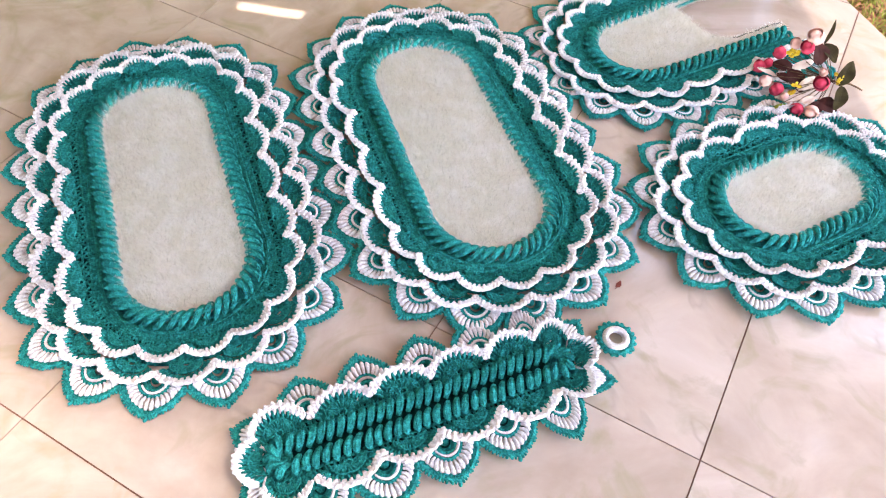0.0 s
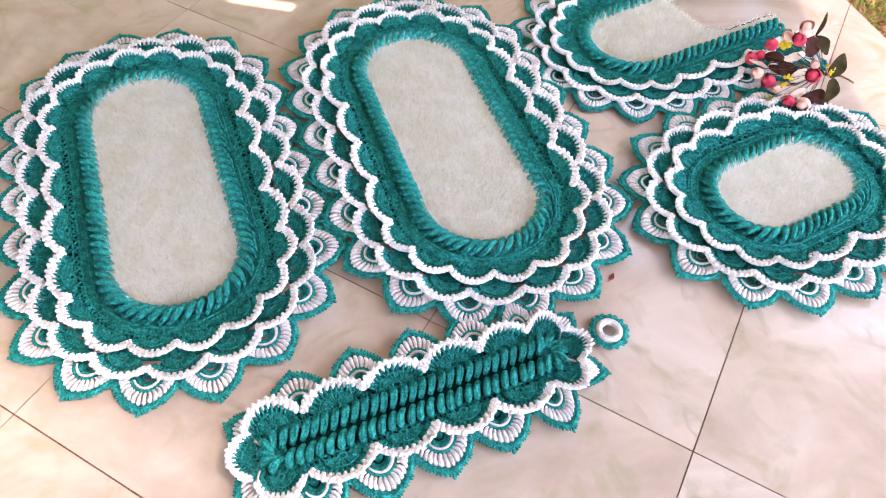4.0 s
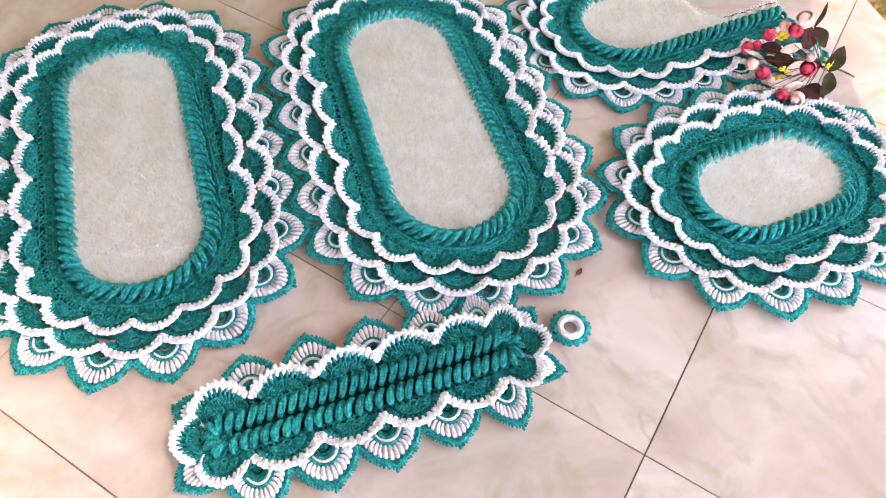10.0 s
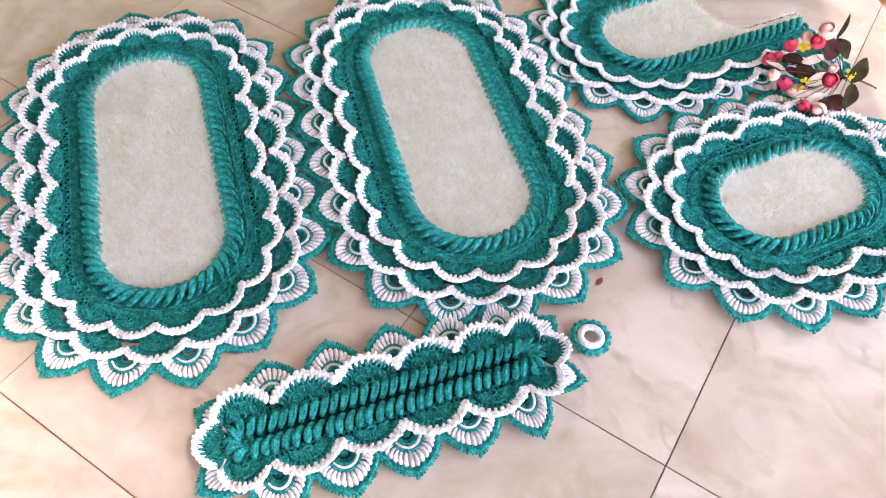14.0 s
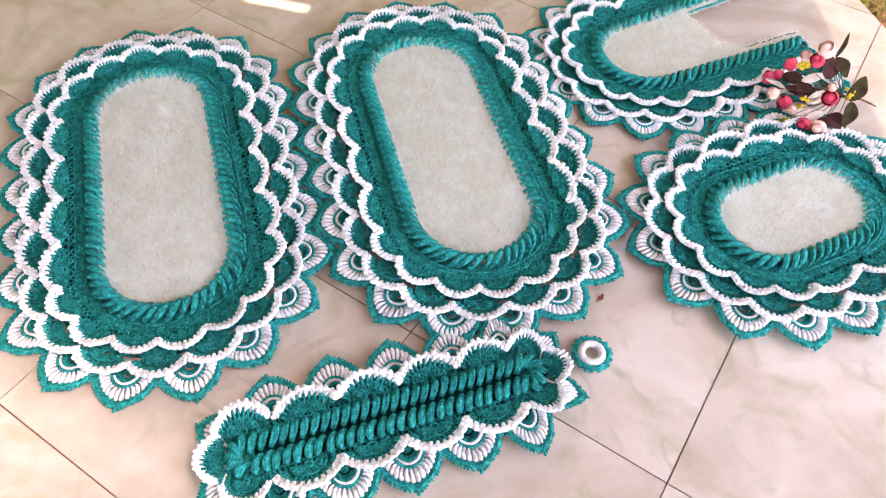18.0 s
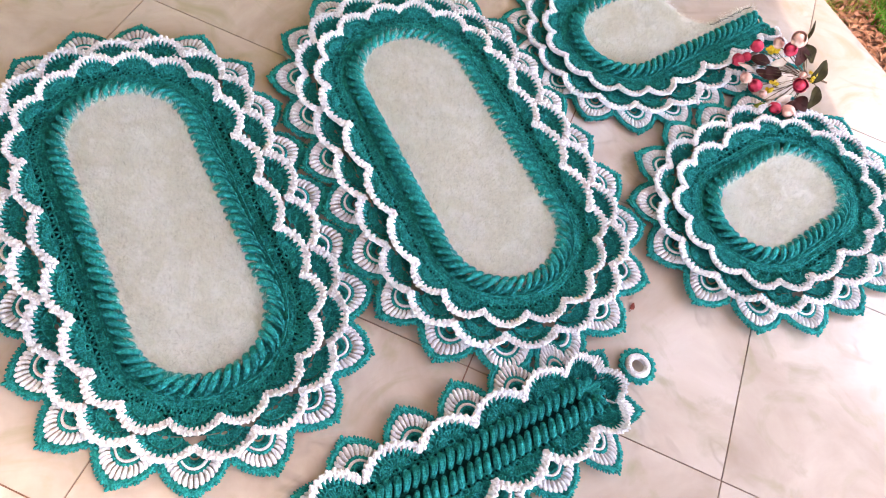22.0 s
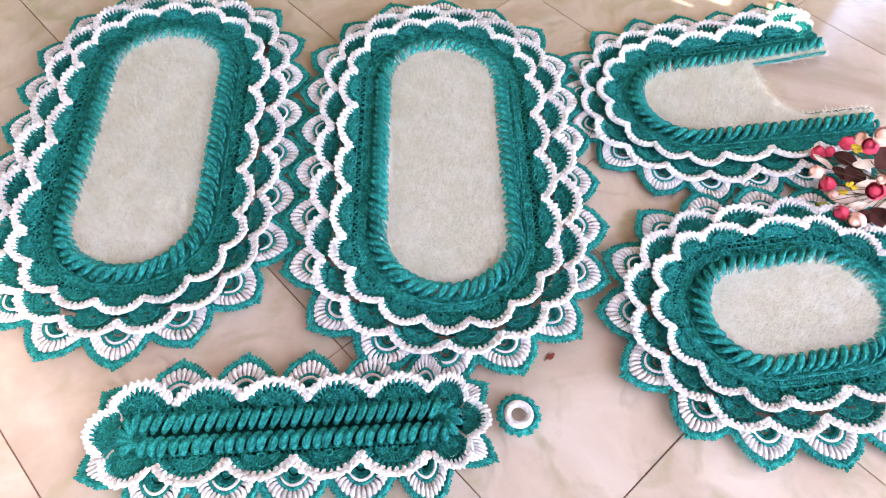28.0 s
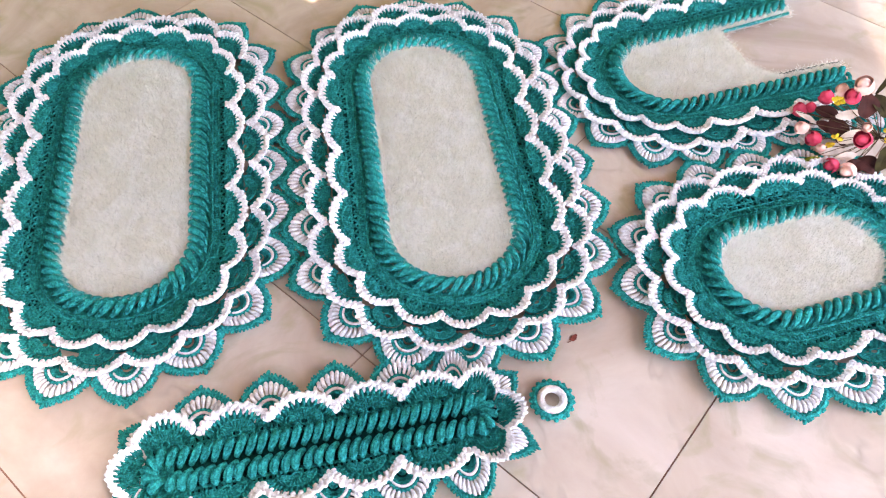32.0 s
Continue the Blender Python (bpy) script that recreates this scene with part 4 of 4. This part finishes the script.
def holder():
    """The long narrow piece with a double braid and a hanging ring."""
    rng = random.Random(5)
    thing = tagged(new("paper_roll_holder"), "narrow teal crochet roll holder with double braid and white ring", "crochet holder", "crochet bathroom set")
    thing.matrix_world = Matrix.Translation((-0.3866, -0.1397, 0.008)) @ Matrix.Rotation(radians(51.5), 4, "Z")
    h = 0.182
    out = Outline(h, 0.0936)
    # painted shade below the stitches: a dark sheet instead of the floor in shadow
    child("ground_fabric", strip(out, 0.0, 0.078, 6, lambda i, j: 0.0008, True, 120, GAP_SHADE_AND_STITCH), thing)
    s = Soup()
    for d, z, r in ((0.028, 0.009, 0.0026), (0.036, 0.008, 0.0022), (0.046, 0.007, 0.0022)):
        chain(s, out, d, z, r, True)
    posts(s, out, 0.024, 0.047, 0.0075, 0.0023, 0.0080, 0.003)
    posts(s, out, 0.040, 0.056, 0.0070, 0.0021, 0.0130, -0.006)
    posts(s, out, 0.040, 0.056, 0.0070, 0.0021, 0.0130, 0.006)
    chain(s, out, 0.055, 0.0075, 0.0020, True)
    child("chain_band", s.mesh("chain_band", TEAL), thing)
    frill(thing, out, 14, 0.0, 0.0, rng, tiers=1, w=(0.075, 0.0, 0.122), slip=lambda k: (0, 0, 0, 0, 0, -0.05, -0.12, -0.22, -0.3, -0.3, -0.3, -0.3, -0.22, -0.1)[k], inner=Outline(h + 0.030, 0.0936 - 0.060 / math.pi))
    leaves = [braid_leaf(k) for k in range(3)]
    n = 28
    for side in (1, -1):
        for k in range(n):
            x = -0.213 + 0.426 * (k + 0.5 + (0.25 if side < 0 else 0)) / n
            m = Matrix.Translation((x, 0, 0.002)) @ Matrix.Rotation((0 if side > 0 else math.pi) + rng.uniform(-0.07, 0.07), 4, "Z") @ Matrix.Diagonal((1.05, rng.uniform(0.97, 1.06), 1.0, 1))
            child("braid_leaf", leaves[rng.randrange(3)], thing, m)
    for e in (1, -1):
        for k in range(5):                                 # they fan out round the ends
            a = (0 if e > 0 else math.pi) + (k - 2) * 0.56
            m = Matrix.Translation((e * 0.213, 0, 0.003)) @ Matrix.Rotation(a - math.pi / 2, 4, "Z") @ Matrix.Translation((0, 0.0065, 0)) @ Matrix.Diagonal((1.05, 0.86, 0.95, 1))
            child("braid_leaf", leaves[k % 3], thing, m)
    s = Soup()
    ring = [(0.0168 * math.cos(2 * math.pi * k / 40), 0.0168 * math.sin(2 * math.pi * k / 40), 0.008) for k in range(40)]
    s.tube(ring, [0.0056 + 0.0004 * (k % 2) for k in range(40)], 10, 1.0, True)
    m = Matrix.Translation((0.333, 0.006, -0.004))
    part = child("hanging_ring", s.mesh("hanging_ring", WHITE), thing, m, "white covered ring")
    s = Soup()
    s.tube([(0.0262 * math.cos(2 * math.pi * k / 60), 0.0262 * math.sin(2 * math.pi * k / 60), 0.006) for k in range(60)], [0.0046 + 0.0008 * (k % 2) for k in range(60)], 6, 0.8, True)
    for k in range(19):
        a = 2 * math.pi * (k + rng.uniform(-0.2, 0.2)) / 19
        o, d = Vector((math.cos(a), math.sin(a), 0)), Vector((-math.sin(a), math.cos(a), 0))
        s.blob(o * 0.0306 + Vector((0, 0, 0.006)), (o * 0.0042 * rng.uniform(0.8, 1.2), d * 0.0042, (0, 0, 0.003)), 6, 4)
    child("ring_border", s.mesh("ring_border", TEAL), part, None, "teal picot border")
    return thing


mat_c = u_mat()
paper = holder()


# ---- artificial flowers lying over the mats' edges ----
def rose_mesh(rng, mat, size):
    """A round half-closed rose: overlapping petals wrapped about a ball, each with a curled lip."""
    s = Soup()
    for ring, (n, rad, top) in enumerate(((2, 0.45, 1.0), (3, 0.68, 0.9), (5, 0.92, 0.62))):
        for k in range(n):
            a0 = 2 * math.pi * (k + 0.4 * ring) / n + rng.uniform(-0.25, 0.25)
            rows = []
            for i in range(8):
                v = i / 7
                row = []
                for j in range(8):
                    u = (j / 7 - 0.5) * 2
                    lat = -1.2 + (1.2 + top * 1.15 - 0.25 * u * u) * v
                    a = a0 + u * (math.pi / n) * 1.3
                    lip = 0.10 * size * max(0, v - 0.8) * 5 * (1 - 0.3 * u * u)
                    r = size * rad * math.cos(lat * 0.95) * (1 + 0.05 * u * (1 if k % 2 else -1)) + lip
                    row.append((r * math.cos(a), r * math.sin(a), size * (0.55 + 0.45 * rad) * math.sin(lat) + 0.02 * size * ring))
                rows.append(row)
            s.grid(rows)
    s.blob((0, 0, 0), ((0, 0, 0.97 * size), (0.66 * size, 0, 0), (0, 0.66 * size, 0)), 11, 8)
    return s.mesh("rose_head", mat)


def leaf_mesh(rng, length, width, mat):
    """A leaf along y about its middle, folded a little on its rib and wavy at the margin."""
    s = Soup()
    rows, bend = [], rng.uniform(-0.12, 0.12)
    for i in range(11):
        v = i / 10
        w = width / 2 * math.sin(math.pi * (0.03 + 0.95 * v) ** 0.85) ** 0.75
        rows.append([(u * w + bend * width * (v - 0.5) ** 2, length * (v - 0.5), 0.10 * length * math.sin(math.pi * v) + 0.22 * w * abs(u) + 0.035 * width * math.sin(9 * v + 3 * u)) for u in (-1, -0.66, -0.33, 0, 0.33, 0.66, 1)])
    s.grid(rows)
    s.tube([(bend * width * (k / 6 - 0.5) ** 2, length * (k / 6 - 0.5), 0.10 * length * math.sin(math.pi * k / 6) + 0.0004) for k in range(7)], 0.0005, 4)
    return s.mesh("leaf", mat)


def bouquet():
    rng = random.Random(8)
    thing = tagged(new("artificial_flower_spray"), "spray of artificial crimson and blush roses with dark leaves", "flowers")
    base = Vector((-0.04, 0.90, 0.02))
    thing.location = base
    hub = Vector((-0.015, 0.927, 0.055)) - base

    def stem(name, a, b, radius, label):
        mid = (a + b) / 2 + Vector((rng.uniform(-0.008, 0.008), rng.uniform(-0.008, 0.008), rng.uniform(-0.004, 0.008)))
        s = Soup()
        s.tube([a * (1 - f) ** 2 + mid * 2 * f * (1 - f) + b * f * f for f in [k / 8 for k in range(9)]], radius, 5)
        child(name, s.mesh(name, STEM), thing, None, label)

    heads = [(-0.133, 0.965, 0.056, ROSE, 0.0155), (-0.090, 0.891, 0.133, ROSE, 0.0155), (-0.084, 0.908, 0.150, BLUSH, 0.0185), (-0.160, 0.923, 0.036, ROSE, 0.0155), (-0.146, 0.933, 0.044, ROSE, 0.0115),
             (-0.112, 0.914, 0.120, BLUSH, 0.0130), (-0.136, 0.868, 0.044, BLUSH, 0.0135), (-0.108, 0.871, 0.032, ROSE, 0.0160), (-0.088, 0.856, 0.032, BLUSH, 0.0095),
             (-0.036, 0.857, 0.088, ROSE, 0.0180), (-0.042, 0.868, 0.106, BLUSH, 0.0100), (-0.056, 0.830, 0.029, ROSE, 0.0160), (-0.028, 0.832, 0.033, BLUSH, 0.0175)]
    for x, y, z, mat, size in heads:
        c = Vector((x, y, z)) - base
        away = c - hub
        away = away.normalized() + Vector((-0.05, -0.25, 0.5))
        m = Matrix.Translation(c) @ away.to_track_quat("Z", "Y").to_matrix().to_4x4()
        child("rose", rose_mesh(rng, mat, size * 0.95), thing, m, "crimson rose head" if mat is ROSE else "blush pink rose head")
        stem("stem", c - away.normalized() * size * 0.6, hub, 0.0009, "thin brown stem")
    across, upright = Vector((0.88, 0.475, 0)), Vector((-0.305, 0.566, 0.766))   # the way the leaves fan out
    leaves = [(-0.066, 0.907, 0.118, 100, 0.047, 0.043, MAROON), (-0.062, 0.960, 0.140, 70, 0.052, 0.010, LEAF), (-0.044, 0.924, 0.115, -50, 0.046, 0.032, LEAF), (0.003, 0.940, 0.074, 62, 0.056, 0.036, LEAF),
              (0.010, 0.878, 0.054, -100, 0.050, 0.031, LEAF), (-0.115, 0.939, 0.045, -10, 0.050, 0.024, MAROON), (-0.080, 0.907, 0.040, -50, 0.058, 0.037, MAROON), (-0.003, 0.864, 0.036, -20, 0.046, 0.036, MAROON),
              (-0.022, 0.850, 0.034, 20, 0.040, 0.026, MAROON), (-0.081, 0.928, 0.070, 20, 0.047, 0.018, PALE), (-0.055, 0.906, 0.046, 32, 0.052, 0.022, PALE), (-0.069, 0.862, 0.032, 15, 0.045, 0.014, PALE),
              (-0.044, 0.859, 0.036, 25, 0.042, 0.018, PALE), (-0.082, 0.824, 0.026, 0, 0.040, 0.016, HEDGE), (-0.140, 0.905, 0.040, -22, 0.050, 0.010, PALE), (-0.128, 0.876, 0.036, -65, 0.034, 0.016, PALE),
              (-0.100, 0.900, 0.042, -25, 0.046, 0.020, MAROON), (-0.052, 0.840, 0.024, -12, 0.040, 0.014, MAROON)]
    for x, y, z, a, length, width, mat in leaves:
        c = Vector((x, y, z)) - base
        along = across * math.cos(radians(a)) + upright * math.sin(radians(a))
        facing = (across.cross(upright) + Vector((rng.uniform(-0.3, 0.3), rng.uniform(-0.3, 0.3), rng.uniform(0, 0.5)))).normalized()
        side = along.cross(facing).normalized()
        m = Matrix.Translation(c) @ Matrix((side, along.normalized(), side.cross(along).normalized())).transposed().to_4x4()
        label = {MAROON: "dark maroon leaf", LEAF: "dark brown-green leaf", PALE: "faded pinkish leaf", HEDGE: "green leaf"}[mat]
        child("leaf", leaf_mesh(rng, length, width, mat), thing, m, label)
        stem("leaf_stalk", c - along.normalized() * length * 0.48, hub, 0.0007, "thin brown stalk")
    for x, y, z in ((-0.114, 0.939, 0.075), (-0.106, 0.931, 0.090), (-0.110, 0.934, 0.082), (-0.075, 0.883, 0.045), (-0.081, 0.869, 0.036), (-0.008, 0.928, 0.070), (-0.004, 0.922, 0.060)):
        s = Soup()
        for k in range(7):                                # small ragged petals round a centre
            d = Vector((rng.uniform(-1, 1), rng.uniform(-1, 0.6), rng.uniform(-0.2, 1))).normalized()
            e = d.orthogonal().normalized()
            s.blob(d * 0.0065, (d * 0.0055, e * 0.0040, d.cross(e) * 0.0013), 6, 4)
        c = Vector((x, y, z)) - base
        child("yellow_blossom", s.mesh("yellow_blossom", YELLOW), thing, Matrix.Translation(c), "small yellow blossom")
        stem("stem", c, hub, 0.0007, "thin brown stem")
    s = Soup()
    pts = [hub, Vector((0.024, 0.953, 0.045)) - base, Vector((0.046, 0.985, 0.022)) - base, Vector((0.058, 1.005, 0.006)) - base]
    s.tube(pts, [0.0022, 0.0020, 0.0018, 0.0014], 6)
    for k in range(7):
        s.blob(pts[1] * (1 - k / 6) + pts[3] * (k / 6), ((0.0015, 0, 0), (0, 0.0030, 0), (0, 0, 0.0025)), 5, 4)
    child("main_stem", s.mesh("main_stem", STEM), thing, None, "knobbly brown main stem")
    return thing


bouquet()

s = Soup()
s.grid([[(-0.006, -0.009, 0.001), (0.005, -0.007, 0.003)], [(-0.007, 0, 0.003), (0.007, 0.001, 0.002)], [(-0.002, 0.011, 0.004), (0.002, 0.012, 0.002)]])
s.tube([(0, -0.008, 0.002), (-0.004, -0.016, 0.001)], 0.0008, 5)
fallen = tagged(new("fallen_leaf", s.mesh("fallen_leaf", DRIED)), "tiny dried reddish leaf on the tiles", "leaf")
fallen.location = (-0.219, 0.236, 0.0)
fallen.scale = (0.65, 0.75, 0.8)


# ---- garden beyond the porch edge ----
def scatter(name, label, mat, count, seed, make, region, kind="stuff"):
    rng = random.Random(seed)
    s = Soup()
    made = 0
    while made < count:
        x, y = rng.uniform(-1.2, 1.6), rng.uniform(0.6, 3.4)
        if x + y < 1.36 or not region(x, y, rng):
            continue
        make(s, rng, x, y)
        made += 1
    return tagged(new(name, s.mesh(name, mat)), label, name.replace("_", " "), kind=kind)


def blade(s, rng, x, y):
    a, ln, w = rng.uniform(0, 6.28), rng.uniform(0.03, 0.09), rng.uniform(0.0015, 0.003)
    d, e = Vector((math.cos(a), math.sin(a), 0)), Vector((-math.sin(a), math.cos(a), 0))
    b = Vector((x, y, -0.122))
    lean = rng.uniform(0.3, 1.0)
    rows = []
    for f in (0, 0.5, 1.0):
        p = b + d * ln * lean * f * f + Vector((0, 0, ln * f * (1 - 0.3 * f * lean)))
        rows.append([p - e * w * (1.02 - f), p + e * w * (1.02 - f)])
    s.grid(rows)


def litter(s, rng, x, y):
    a, ln, w = rng.uniform(0, 6.28), rng.uniform(0.012, 0.045), rng.uniform(0.004, 0.012)
    d, e = Vector((math.cos(a), math.sin(a), rng.uniform(-0.2, 0.3))), Vector((-math.sin(a), math.cos(a), rng.uniform(-0.3, 0.3)))
    b = Vector((x, y, -0.112 + rng.uniform(0, 0.015)))
    s.grid([[b - d * ln / 2, b - d * ln / 2], [b - e * w / 2 + Vector((0, 0, 0.004)), b + e * w / 2], [b + d * ln / 2, b + d * ln / 2]])


def tufts(x, y, rng):
    return noise.noise(Vector((x * 4.1, y * 4.1, 7))) > 0.12 + 0.5 * max(0, 0.28 - abs(x + y - 1.7)) or y - x > 1.3


def near(x, y):
    return x + y < 2.6 and -0.9 < y - x < 2.6


scatter("grass", "patchy yellow-green grass beside the porch", GRASS, 9000, 21, blade, lambda x, y, r: near(x, y) and tufts(x, y, r))
scatter("lawn", "dense bright green lawn beyond the soil", LAWN, 26000, 23, blade, lambda x, y, r: near(x, y) and 1.675 * x + y > 1.82)
scatter("leaf_litter", "dry reddish-brown leaves lying on the soil", STRAW, 7000, 22, litter, lambda x, y, r: near(x, y) and x + y < 1.36 + 0.7 * r.random())
rng = random.Random(30)
for x, y in ((0.31, 1.33), (0.42, 1.62), (0.2, 1.6)):
    bm = bmesh.new()
    bmesh.ops.create_icosphere(bm, subdivisions=2, radius=0.028)
    for v in bm.verts:
        v.co *= 1 + 0.25 * noise.noise(v.co * 30 + Vector((x * 9, y, 0)))
        v.co.z *= 0.6
    stone = tagged(new("clay_lump", mesh_of(bm, "clay_lump", BRICK, True)), "rounded lump of red clay on the soil", "stone", "clay lumps")
    stone.location = (x, y, -0.108)

# ---- tiles ----
full = {}
for i in range(-9, 9):
    for j in range(-9, 5):
        poly = cut_tile(i, j)
        if len(poly) < 3 or i + j > 6:
            continue
        whole = len(poly) == 4 and abs(poly[2][0] - poly[0][0] - TILE) < 0.01 and abs(poly[2][1] - poly[0][1] - TILE) < 0.01
        if whole and "m" in full:
            me = full["m"]
        else:
            bm = bmesh.new()
            f = bm.faces.new([bm.verts.new((x - i * TILE, y - j * TILE, 0)) for x, y in poly])
            r = bmesh.ops.extrude_face_region(bm, geom=[f])
            for v in [g for g in r["geom"] if isinstance(g, bmesh.types.BMVert)]:
                v.co.z = -0.0035
            bmesh.ops.recalc_face_normals(bm, faces=bm.faces[:])
            me = mesh_of(bm, "tile", MARBLE)
            if whole:
                full["m"] = me
        t = child("tile", me, floor, Matrix.Translation((i * TILE, j * TILE, 0)))
